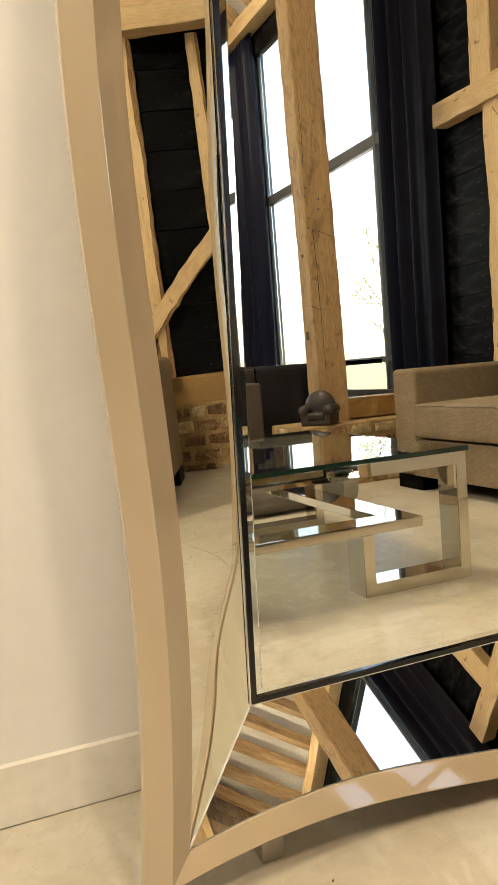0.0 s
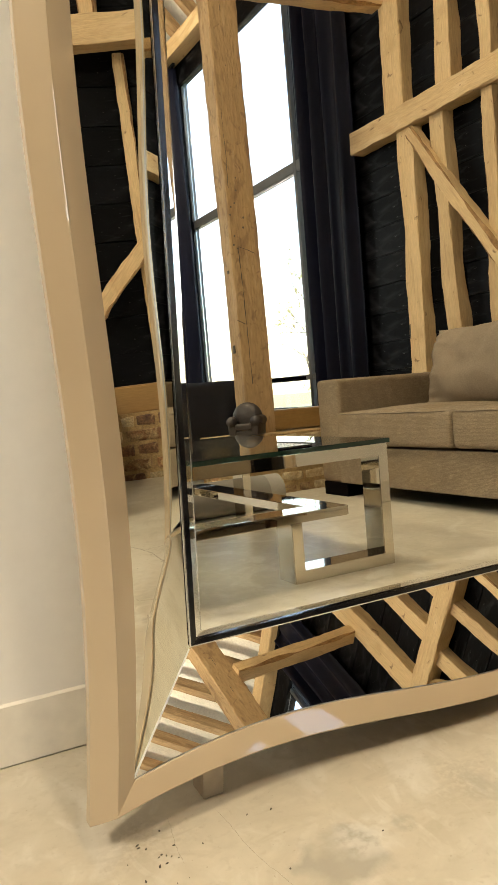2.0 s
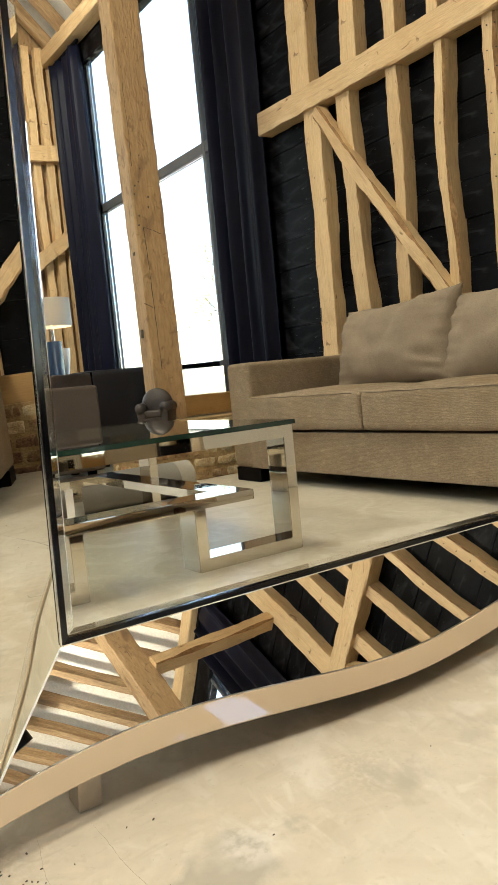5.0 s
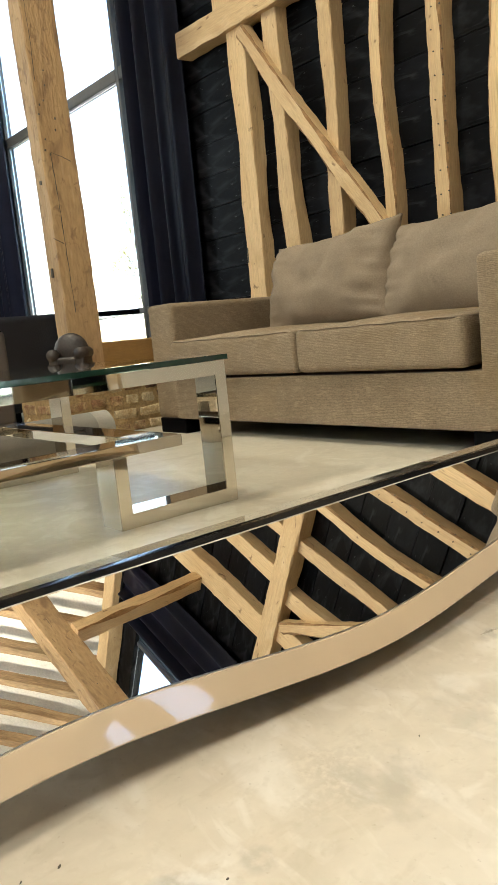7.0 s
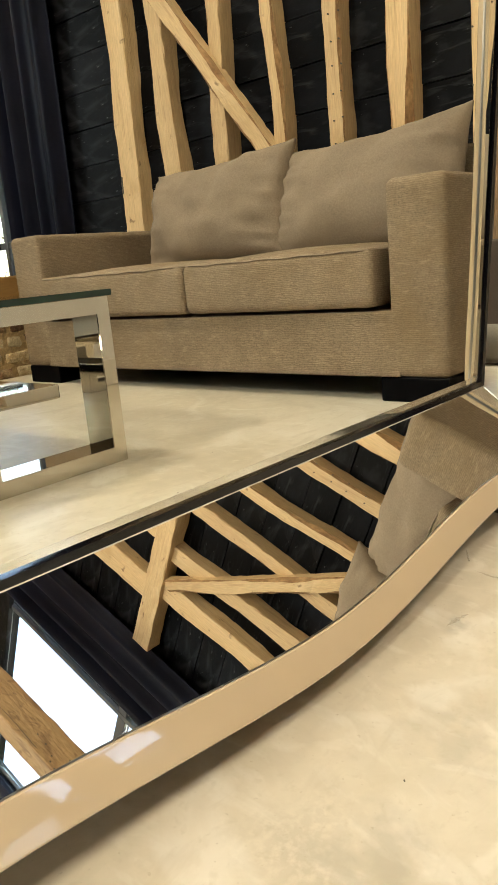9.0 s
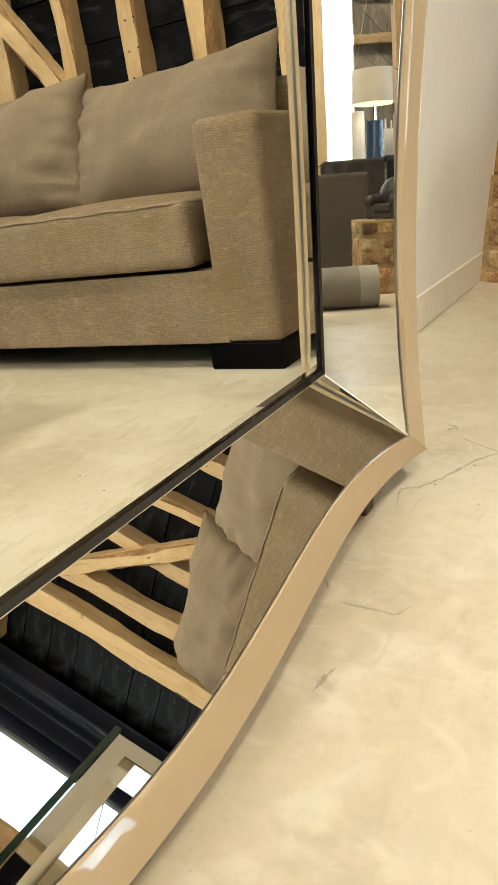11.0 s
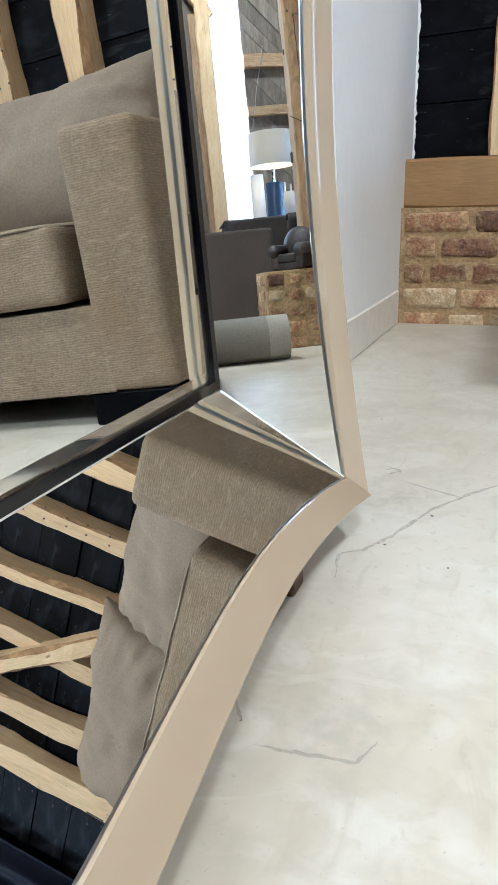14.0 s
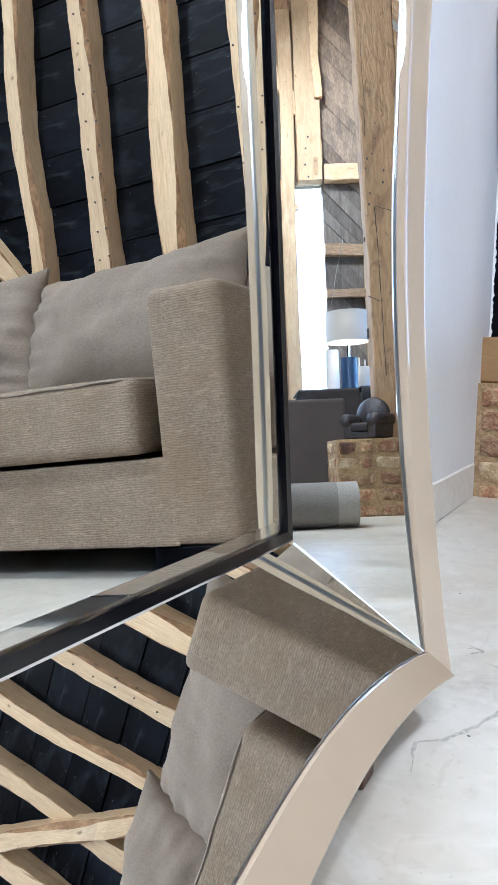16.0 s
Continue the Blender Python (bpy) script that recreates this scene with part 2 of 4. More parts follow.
layered(CUSHION, [(2.2, 0.48, 0.66, (0.225, 0.176, 0.123), 0.6, 1.0, ONE)])
layered(BRICK, [(14, 0.52, 0.64, (0.46, 0.33, 0.17), 0.8, 0.8, ONE), (9, 0.60, 0.70, (0.13, 0.06, 0.035), 0.5, 0.6, ONE)])
layered(DARK_BRICK, [(16, 0.56, 0.68, (0.42, 0.29, 0.14), 0.75, 0.8, ONE)])
layered(FABRIC, [(2.4, 0.48, 0.66, (0.21, 0.148, 0.082), 0.55, 1.0, ONE), (26, 0.55, 0.72, (0.36, 0.285, 0.19), 0.4, 0.4, (1, 1, 3.5))])


def stained(m, stains_and_gloss):
    """Old spills and one painted lamp gloss on a floor: x, y, radius, stretch along x, colour, strength, size of the
    mottle, softness of the rim.
    """
    n, l = m.node_tree.nodes, m.node_tree.links
    b = n["Principled BSDF"]
    tc, wob = n.new("ShaderNodeTexCoord"), n.new("ShaderNodeTexNoise")
    wob.inputs["Scale"].default_value, wob.inputs["Detail"].default_value = 14.0, 6
    l.new(tc.outputs["Object"], wob.inputs["Vector"])
    old = b.inputs["Base Color"].links[0].from_socket
    for x, y, r, wide, colour, power, mottle, soft in stains_and_gloss:
        off, squash, bend, size = [n.new("ShaderNodeVectorMath") for _ in range(4)]
        off.operation, squash.operation, bend.operation, size.operation = "SUBTRACT", "MULTIPLY", "MULTIPLY_ADD", "LENGTH"
        off.inputs[1].default_value, squash.inputs[1].default_value = (x + r * 0.75, y + r * 0.75, 0), (1 / wide, 1, 0)
        bend.inputs[1].default_value = (r * 1.5, r * 1.5, 0)
        l.new(tc.outputs["Object"], off.inputs[0])
        l.new(off.outputs[0], squash.inputs[0])
        l.new(wob.outputs["Color"], bend.inputs[0])
        l.new(squash.outputs[0], bend.inputs[2])
        l.new(bend.outputs[0], size.inputs[0])
        rim, spot, fleck, both, mx = n.new("ShaderNodeMapRange"), n.new("ShaderNodeTexNoise"), n.new("ShaderNodeMapRange"), n.new("ShaderNodeMath"), n.new("ShaderNodeMix")
        rim.inputs[1].default_value, rim.inputs[2].default_value, rim.inputs[3].default_value, rim.inputs[4].default_value = r * soft, r, power, 0
        l.new(size.outputs["Value"], rim.inputs[0])
        spot.inputs["Scale"].default_value, spot.inputs["Detail"].default_value = mottle, 5
        l.new(tc.outputs["Object"], spot.inputs["Vector"])
        fleck.inputs[1].default_value, fleck.inputs[2].default_value = 0.36, 0.56
        l.new(spot.outputs[0], fleck.inputs[0])
        both.operation = "MULTIPLY"
        l.new(rim.outputs[0], both.inputs[0])
        l.new(fleck.outputs[0], both.inputs[1])
        mx.data_type = "RGBA"
        mx.inputs[7].default_value = (*colour, 1)
        l.new(both.outputs[0], mx.inputs[0])
        l.new(old, mx.inputs[6])
        old = mx.outputs[2]
    l.new(old, b.inputs["Base Color"])


def screed():
    """Polished pale screed: clouds, trowel sweeps, old spills, one painted lamp gloss and a worn satin sheen."""
    m = material("polished_screed", (0.535, 0.475, 0.37), 0.34, second=(0.44, 0.385, 0.295), scale=1.6, fine=30, bump=0.06, spread=0.14, gloss=0.5, low=0.4, high=0.72)
    layered(m, [(1.1, 0.47, 0.64, (0.61, 0.57, 0.48), 0.65, 0.7, ONE), (2.6, 0.54, 0.72, (0.38, 0.328, 0.235), 0.6, 1.8, ONE), (7.0, 0.54, 0.72, (0.43, 0.375, 0.28), 0.5, 1.6, ONE), (4.0, 0.54, 0.66, (0.64, 0.605, 0.53), 0.5, 2.2, (1, 0.7, 1)), (11.0, 0.55, 0.70, (0.63, 0.59, 0.505), 0.42, 3.0, (1, 0.6, 1)), (24.0, 0.56, 0.72, (0.42, 0.365, 0.27), 0.5, 1.0, (0.4, 1.2, 1)),
                (60.0, 0.58, 0.72, (0.42, 0.365, 0.27), 0.45, 0.3, ONE), (150.0, 0.66, 0.76, (0.28, 0.235, 0.165), 0.5, 0.0, ONE)])
    # the pale patch at (1.165, -0.23) paints in a ceiling lamp's gloss; the rest are spills
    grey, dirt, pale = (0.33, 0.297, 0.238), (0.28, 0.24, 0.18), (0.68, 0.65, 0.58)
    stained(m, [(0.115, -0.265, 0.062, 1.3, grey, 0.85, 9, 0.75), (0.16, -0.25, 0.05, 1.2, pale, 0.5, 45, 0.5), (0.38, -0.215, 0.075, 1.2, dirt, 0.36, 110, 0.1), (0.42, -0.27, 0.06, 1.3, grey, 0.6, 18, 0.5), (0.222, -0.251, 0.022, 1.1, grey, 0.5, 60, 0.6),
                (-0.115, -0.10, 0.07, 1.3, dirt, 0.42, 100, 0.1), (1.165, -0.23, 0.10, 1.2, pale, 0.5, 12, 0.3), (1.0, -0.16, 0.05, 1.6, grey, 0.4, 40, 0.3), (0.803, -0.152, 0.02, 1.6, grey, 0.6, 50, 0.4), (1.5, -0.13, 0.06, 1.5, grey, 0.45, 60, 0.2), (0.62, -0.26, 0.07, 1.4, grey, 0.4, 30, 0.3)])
    n, l = m.node_tree.nodes, m.node_tree.links
    b = n["Principled BSDF"]
    tc = n.new("ShaderNodeTexCoord")
    rough, rr = n.new("ShaderNodeTexNoise"), n.new("ShaderNodeMapRange")
    rough.inputs["Scale"].default_value = 3.0
    l.new(tc.outputs["Object"], rough.inputs["Vector"])
    rr.inputs[3].default_value, rr.inputs[4].default_value = 0.24, 0.5
    l.new(rough.outputs[0], rr.inputs[0])
    l.new(rr.outputs[0], b.inputs["Roughness"])
    return m


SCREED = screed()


def ribbed(m):
    """Broken wavy ribs, about 6 mm apart, woven into a cloth."""
    n, l = m.node_tree.nodes, m.node_tree.links
    b = n["Principled BSDF"]
    tc, wave_tex, patch = n.new("ShaderNodeTexCoord"), n.new("ShaderNodeTexWave"), n.new("ShaderNodeTexNoise")
    wave_tex.wave_type, wave_tex.bands_direction = "BANDS", "Z"
    for k, v in (("Scale", 54.0), ("Distortion", 8.0), ("Detail", 4.0), ("Detail Scale", 1.5), ("Detail Roughness", 0.6)):
        wave_tex.inputs[k].default_value = v
    along = n.new("ShaderNodeMapping")
    along.inputs["Scale"].default_value = (0.42, 0.42, 1.0)
    l.new(tc.outputs["Object"], along.inputs[0])
    l.new(along.outputs[0], wave_tex.inputs["Vector"])
    patch.inputs["Scale"].default_value, patch.inputs["Detail"].default_value = 16.0, 5
    l.new(tc.outputs["Object"], patch.inputs["Vector"])
    weight, rg, mul = n.new("ShaderNodeMath"), n.new("ShaderNodeMapRange"), n.new("ShaderNodeMix")
    weight.operation = "MULTIPLY"
    l.new(wave_tex.outputs["Fac"], weight.inputs[0])
    l.new(patch.outputs[0], weight.inputs[1])
    rg.inputs[1].default_value, rg.inputs[2].default_value, rg.inputs[3].default_value, rg.inputs[4].default_value = 0.02, 0.55, 0.87, 1.12
    l.new(weight.outputs[0], rg.inputs[0])
    mul.data_type, mul.blend_type = "RGBA", "MULTIPLY"
    mul.inputs[0].default_value = 1.0
    l.new(b.inputs["Base Color"].links[0].from_socket, mul.inputs[6])
    l.new(rg.outputs[0], mul.inputs[7])
    l.new(mul.outputs[2], b.inputs["Base Color"])
    bp = n.new("ShaderNodeBump")
    bp.inputs["Strength"].default_value, bp.inputs["Distance"].default_value = 0.4, 0.003
    l.new(weight.outputs[0], bp.inputs["Height"])
    l.new(b.inputs["Normal"].links[0].from_socket, bp.inputs["Normal"])
    l.new(bp.outputs[0], b.inputs["Normal"])


ribbed(FABRIC)


def rumpled(m):
    """Soft slack rumples, a hand wide and less, in a loose cover."""
    n, l = m.node_tree.nodes, m.node_tree.links
    b = n["Principled BSDF"]
    tc = n.new("ShaderNodeTexCoord")
    for scale, distort, dist in ((4.5, 0.5, 0.026), (13.0, 0.3, 0.003)):
        tex, bp, mp = n.new("ShaderNodeTexNoise"), n.new("ShaderNodeBump"), n.new("ShaderNodeMapping")
        mp.inputs["Scale"].default_value = (1.5, 1.0, 0.7)
        tex.inputs["Scale"].default_value, tex.inputs["Detail"].default_value, tex.inputs["Distortion"].default_value = scale, 2, distort
        l.new(tc.outputs["Object"], mp.inputs[0])
        l.new(mp.outputs[0], tex.inputs["Vector"])
        bp.inputs["Strength"].default_value, bp.inputs["Distance"].default_value = 0.8, dist
        l.new(tex.outputs[0], bp.inputs["Height"])
        l.new(b.inputs["Normal"].links[0].from_socket, bp.inputs["Normal"])
        l.new(bp.outputs[0], b.inputs["Normal"])


rumpled(CUSHION)
CHAMPAGNE.node_tree.nodes["Principled BSDF"].inputs["Coat Weight"].default_value = 1.0
CHAMPAGNE.node_tree.nodes["Principled BSDF"].inputs["Coat Roughness"].default_value = 0.03
CHAMPAGNE.node_tree.nodes["Principled BSDF"].inputs["Coat IOR"].default_value = 1.85


# ---------------------------------------------------------------- mesh helpers
def mesh(bm, name, mat, smooth=False):
    me = bpy.data.meshes.new(name)
    bmesh.ops.recalc_face_normals(bm, faces=bm.faces)
    bm.to_mesh(me)
    bm.free()
    for p in me.polygons:
        p.use_smooth = smooth
    me.materials.append(mat)
    return me


def part(name, bm, mat, parent=None, label="", matrix=None, smooth=False):
    ob = new(name, bm if isinstance(bm, bpy.types.Mesh) else mesh(bm, name, mat, smooth))
    if matrix is not None:
        ob.matrix_world = matrix
    if parent is not None:
        ob.parent = parent
        ob.matrix_parent_inverse = parent.matrix_world.inverted()
    if label:
        ob["label"] = label
    return ob


def empty(name, matrix=None):
    ob = new(name)
    if matrix is not None:
        ob.matrix_world = matrix
    ob.empty_display_size = 0.1
    bpy.context.view_layer.update()
    return ob


def box(a, b, bevel=0.0, seg=2, bm=None):
    """A box between two corners."""
    bm = bm or bmesh.new()
    a, b = Vector(a), Vector(b)
    g = bmesh.ops.create_cube(bm, size=1.0, matrix=Matrix.Translation((a + b) / 2) @ Matrix.Diagonal((*[abs(v) for v in (b - a)], 1)))
    if bevel:
        vs = set(g["verts"])
        edges = [e for e in bm.edges if e.verts[0] in vs and e.verts[1] in vs]
        bmesh.ops.bevel(bm, geom=edges, offset=bevel, segments=seg, affect="EDGES", profile=0.6)
    return bm


def tube(r0, r1, z0, z1, seg=32, bm=None, caps=True, centre=(0, 0)):
    bm = bm or bmesh.new()
    bmesh.ops.create_cone(bm, cap_ends=caps, segments=seg, radius1=r0, radius2=r1, depth=z1 - z0, matrix=Matrix.Translation((*centre, (z0 + z1) / 2)))
    return bm


def strip(rows, closed=True):
    """A skin over rows of points, ends capped."""
    bm = bmesh.new()
    vs = [[bm.verts.new(p) for p in r] for r in rows]
    n = len(rows[0])
    for a, b in zip(vs, vs[1:]):
        for i in range(n if closed else n - 1):
            bm.faces.new((a[i], a[(i + 1) % n], b[(i + 1) % n], b[i]))
    if closed:
        bm.faces.new(vs[0])
        bm.faces.new(vs[-1])
    return bm


def beam(name, p0, p1, across, width, depth, mat, parent, seed=0, bend=0.012, rough=0.006, label="", taper=1.0, steps=22, edge=None):
    """A hewn timber from p0 to p1; width runs along `across`, depth square to it, its z axis along the grain. With `edge`, two corners keep their rough waney edge."""
    p0, p1 = Vector(p0), Vector(p1)
    z = (p1 - p0).normalized()
    x = (Vector(across) - z * Vector(across).dot(z)).normalized()
    y = z.cross(x)
    m = Matrix((x, y, z)).transposed().to_4x4()
    m.translation = p0
    length = (p1 - p0).length
    rnd = random.Random(seed)
    ph = [rnd.uniform(0, 6.28) for _ in range(4)]
    waney = rnd.sample(range(4), 2) if edge is not None else ()
    rows = []
    for i in range(steps + 1):
        u = i / steps
        k = 1 + (taper - 1) * u
        swell = 0.5 * math.sin(math.pi * u) + 0.5
        cx = bend * (math.sin(u * 5.1 + ph[0]) + 0.5 * math.sin(u * 11 + ph[1])) * swell
        cy = 0.5 * bend * math.sin(u * 6 + ph[2])
        w, d = width / 2 * k, depth / 2 * k
        base = 0.07 * min(w, d)
        cs = [base * (1.2 + 0.5 * math.sin(u * 9 + ph[3] + k)) * (3.2 + 1.6 * math.sin(u * 14 + ph[k]) if k in waney else 1.0) for k in range(4)]
        ring = [(w, -d + cs[3]), (w, d - cs[0]), (w - cs[0], d), (-w + cs[1], d), (-w, d - cs[1]), (-w, -d + cs[2]), (-w + cs[2], -d), (w - cs[3], -d)]
        rows.append([(a + cx + rnd.uniform(-rough, rough), b + cy + rnd.uniform(-rough, rough), u * length) for a, b in ring])
    ob = part(name, strip(rows), mat, parent, label, m)
    if edge is not None:
        ob.data.materials.append(edge)
        for f in ob.data.polygons:
            k = f.index % 8
            if f.index < steps * 8 and k % 2 == 1 and k // 2 in waney:
                f.material_index = 1
    return ob


def cushion_mesh(sx, sy, sz, puff=0.62, seed=0, n=44, dip=0.02):
    """A feather cushion, sx wide (x), sy thick (y), sz high (z): thin seamed edges, corners drawn out, creases running in from the sides."""
    bm = bmesh.new()
    bmesh.ops.create_cube(bm, size=1.0)
    bmesh.ops.subdivide_edges(bm, edges=bm.edges[:], cuts=n, use_grid_fill=True)
    for v in bm.verts:
        a, b, c = v.co.x * 2, v.co.y * 2, v.co.z * 2
        full = max((1 - abs(a) ** 3.2) * (1 - abs(c) ** 2.6), 0)
        thick = 0.05 + 0.95 * full ** puff
        pin = 1 - 0.045 * (1 - c * c) * abs(a) ** 3
        pinz = 1 - 0.05 * (1 - a * a) * abs(c) ** 3
        nz = noise.noise(Vector((a * 1.7 + seed, c * 1.7, b * 0.4))) * 0.10
        side = math.exp(-(1 - abs(a)) * 4.5)
        top = math.exp(-(1 - c) * 3.5)
        cr = noise.noise(Vector((a * 1.2 + seed, c * 9 + a * 2, 0.5))) * 0.24 * side
        cr += noise.noise(Vector((a * 9 + seed * 3 + c * 2.5, c * 1.6, 0.5))) * 0.17 * top
        cr += noise.noise(Vector((a * 3.1 + c * 1.2 + seed, c * 2.6 - a, 4.5))) * 0.10 + noise.noise(Vector((a * 5.5 - c * 0.8 + seed * 2, c * 0.9, 2.5))) * 0.10 * (0.4 + 0.6 * (c + 1) / 2)
        fold = a - 0.12 - 0.10 * c + 0.05 * math.sin(c * 3 + seed)
        cr -= 0.04 * math.exp(-(fold * 16) ** 2) * (0.35 + 0.65 * (c + 1) / 2) - 0.03 * math.exp(-((fold - 0.12) * 9) ** 2)
        soft = min(1.0, 4 * (1 - max(abs(a), abs(c))) + 0.15)
        v.co = Vector((a * sx / 2 * pin + 0.004 * noise.noise(Vector((c * 6, seed, a))), b * sy / 2 * (thick + (nz + cr) * soft), c * sz / 2 * pinz - dip * (1 - a * a) * (c + 1) / 2 + 0.003 * noise.noise(Vector((a * 7, seed, c * 2)))))
    return bm


def slab_cushion(sx, sy, sz, r=0.035, crown=0.02, seed=0):
    """A seat cushion with soft edges and a slightly domed top."""
    bm = bmesh.new()
    box((-sx / 2, -sy / 2, 0), (sx / 2, sy / 2, sz), r, 4, bm)
    bmesh.ops.subdivide_edges(bm, edges=[e for e in bm.edges if e.calc_length() > 0.15], cuts=8, use_grid_fill=True)
    for v in bm.verts:
        a, b = v.co.x / (sx / 2), v.co.y / (sy / 2)
        if v.co.z > sz * 0.6:
            v.co.z += crown * (1 - a * a) * (1 - b * b) + 0.004 * noise.noise(v.co * 7 + Vector((seed, 0, 0)))
        v.co.x += 0.004 * noise.noise(v.co * 5 + Vector((0, seed, 0)))
        v.co.y += 0.004 * noise.noise(v.co * 5 + Vector((0, 0, seed)))
    return bm


# ---------------------------------------------------------------- the barn's shell
XR, XL, YE = 3.10, -3.9, -7.35          # stud wall, far side wall, end wall
EAVES, RIDGE_X, RIDGE_Z = 4.36, -0.4, 7.75


def wall_y(x):
    return 0.173 - 0.0099 * x


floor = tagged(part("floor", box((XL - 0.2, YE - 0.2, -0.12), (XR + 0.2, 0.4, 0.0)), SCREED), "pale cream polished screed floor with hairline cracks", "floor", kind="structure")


def ribbon(points, width, mat, name, label="", steps=8):
    """A hairline on the floor, in short uneven steps."""
    rnd = random.Random(len(points) * 7 + int(width * 1e5))
    shake, fine = (0.0012 if steps == 8 else 0.0002), []
    for (x0, y0), (x1, y1) in zip(points, points[1:]):
        for k in range(steps):
            u = k / steps
            fine.append(Vector((x0 + (x1 - x0) * u + rnd.uniform(-1, 1) * shake, y0 + (y1 - y0) * u + rnd.uniform(-1, 1) * shake, 0.0006)))
    rows = []
    for i, p in enumerate(fine[:-1]):
        d = (fine[i + 1] - p).normalized()
        s = Vector((-d.y, d.x, 0)) * width / 2 * rnd.uniform(0.5, 1.2) * min(1.0, 0.12 + 4 * min(i, len(fine) - 2 - i) / len(fine))
        rows.append([p - s, p + s])
    return part(name, strip(rows, closed=False), mat, floor, label)


ribbon([(1.221, -0.10), (1.283, -0.091), (1.302, -0.117), (1.354, -0.143), (1.451, -0.178), (1.525, -0.222), (1.588, -0.271), (1.8, -0.42)], 0.0068, CRACK, "crack", "healed crack in the screed")
ribbon([(-0.007, -0.087), (-0.004, -0.14), (-0.002, -0.191), (0.019, -0.302), (0.03, -0.42)], 0.0012, CRACK, "crack")
ribbon([(-0.077, -0.07), (-0.09, -0.13), (-0.096, -0.192)], 0.0010, CRACK, "crack")
ribbon([(0.94, -0.108), (0.941, -0.14), (0.945, -0.185), (0.983, -0.20)], 0.0045, CRACK, "crack")
ribbon([(0.774, -0.145), (0.804, -0.149), (0.828, -0.156)], 0.006, CRACK, "crack")
ribbon([(1.59, -0.09), (1.60, -0.10), (1.589, -0.115), (1.575, -0.11)], 0.0035, CRACK, "crack")
for line, wide in ((((1.55, -0.12), (1.53, -0.158), (1.505, -0.211)), 0.005), (((0.998, -0.067), (0.963, -0.088)), 0.004), (((1.607, -0.09), (1.593, -0.115), (1.575, -0.10)), 0.006)):
    ribbon(line + (line[-1],), wide, SCUFF, "scuff", "faint grey scuff", 6)
rnd = random.Random(5)
for i in range(46):
    sx, sy = (rnd.gauss(-0.115, 0.03), rnd.gauss(-0.14, 0.03)) if i < 18 else (rnd.uniform(-0.3, 1.9), rnd.uniform(-0.8, 0.0))
    r = rnd.uniform(0.0006, 0.0016)
    part("speck", tube(r, r * 0.6, 0.0, 0.001, 7, centre=(0, 0)), SPECK, floor, matrix=pose(sx, sy, 0.0, 0, 0, rnd.uniform(0, 90)) @ Matrix.Diagonal((rnd.uniform(1, 2.6), 1, 1, 1)))

# the white wall that carries the mirror: a gable
bm = strip([[(x, wall_y(x), 0), (x, wall_y(x), zt), (x, wall_y(x) + 0.25, zt), (x, wall_y(x) + 0.25, 0)] for x, zt in ((XL - 0.2, 4.3), (RIDGE_X, 7.9), (XR + 0.25, 4.12))])
tagged(part("wall_mirror", bm, PLASTER), "white painted plaster wall behind the mirror", "wall", kind="structure")
bm = bmesh.new()
for x0, x1 in ((XL, -1.0), (-1.0, 1.2), (1.2, 3.092)):
    box((x0, 0, 0), (x1 - 0.001, 0.02, 0.112), 0.004, 1, bm)
for v in bm.verts:
    v.co.y += wall_y(v.co.x) - 0.0045
tagged(part("baseboard", bm, SKIRT), "cream painted low skirting board", "skirting", kind="structure")

# the plaster's torn edge against the dark boards
rnd = random.Random(31)
rows = []
for j in range(321):
    z = 0.53 + 2.6 * j / 320
    w = 0.005 + 0.004 * noise.noise(Vector((z * 30, 0, 3))) + rnd.uniform(0, 0.007)
    rows.append([(3.272, wall_y(3.28) - 0.001, z), (3.272, wall_y(3.28) - w, z), (3.292, wall_y(3.28) - w * 0.7, z), (3.292, wall_y(3.28) - 0.001, z)])
tagged(part("trim", strip(rows), PLASTER), "ragged white plaster edge against the black boards", "plaster edge", kind="structure")

# unseen walls
tagged(part("wall_left", box((XL - 0.2, YE, 0), (XL, 0.15, EAVES)), BOARD), "black stained board side wall", "wall", kind="structure")

# roof: two pitches of plaster with rafters beneath
roof = tagged(empty("ceiling"), "pitched white plaster ceiling between bare oak rafters", "ceiling", kind="structure")
for side, xe in ((1, XR + 0.3), (-1, XL - 0.3)):
    ze = EAVES + 0.28 - (0.3 if side > 0 else 0.3) * 0.97
    bm = strip([[(xe, y, ze), (RIDGE_X, y, RIDGE_Z + 0.22), (RIDGE_X, y, RIDGE_Z + 0.42), (xe, y, ze + 0.2)] for y in (0.45, YE - 0.4)])
    part("plaster", bm, ROOF_PLASTER, roof)
y, i = -0.1, 0
while y > YE:
    beam("rafter", (XR - 0.05, y, EAVES - 0.03), (RIDGE_X, y + random.uniform(-0.03, 0.03), RIDGE_Z), (0, 1, 0), 0.085, 0.12, RAFTER_OAK, roof, seed=100 + i, bend=0.02)
    beam("rafter", (XL + 0.05, y, EAVES - 0.03), (RIDGE_X, y, RIDGE_Z), (0, 1, 0), 0.12, 0.13, RAFTER_OAK, roof, seed=200 + i, bend=0.02, steps=6)
    y -= 0.44
    i += 1

# ---------------------------------------------------------------- the stud wall with the tall window
W0, W1, WB, WT = -4.02, -7.02, 0.40, 4.15     # the window's opening
wall_right = tagged(empty("wall_right"), "black stained board wall with bare oak studs on a brick plinth", "wall", kind="structure")


def skew(y):
    """How far the boarding runs back from the studs' line."""
    return max(0.0, y + 0.75) * 0.235


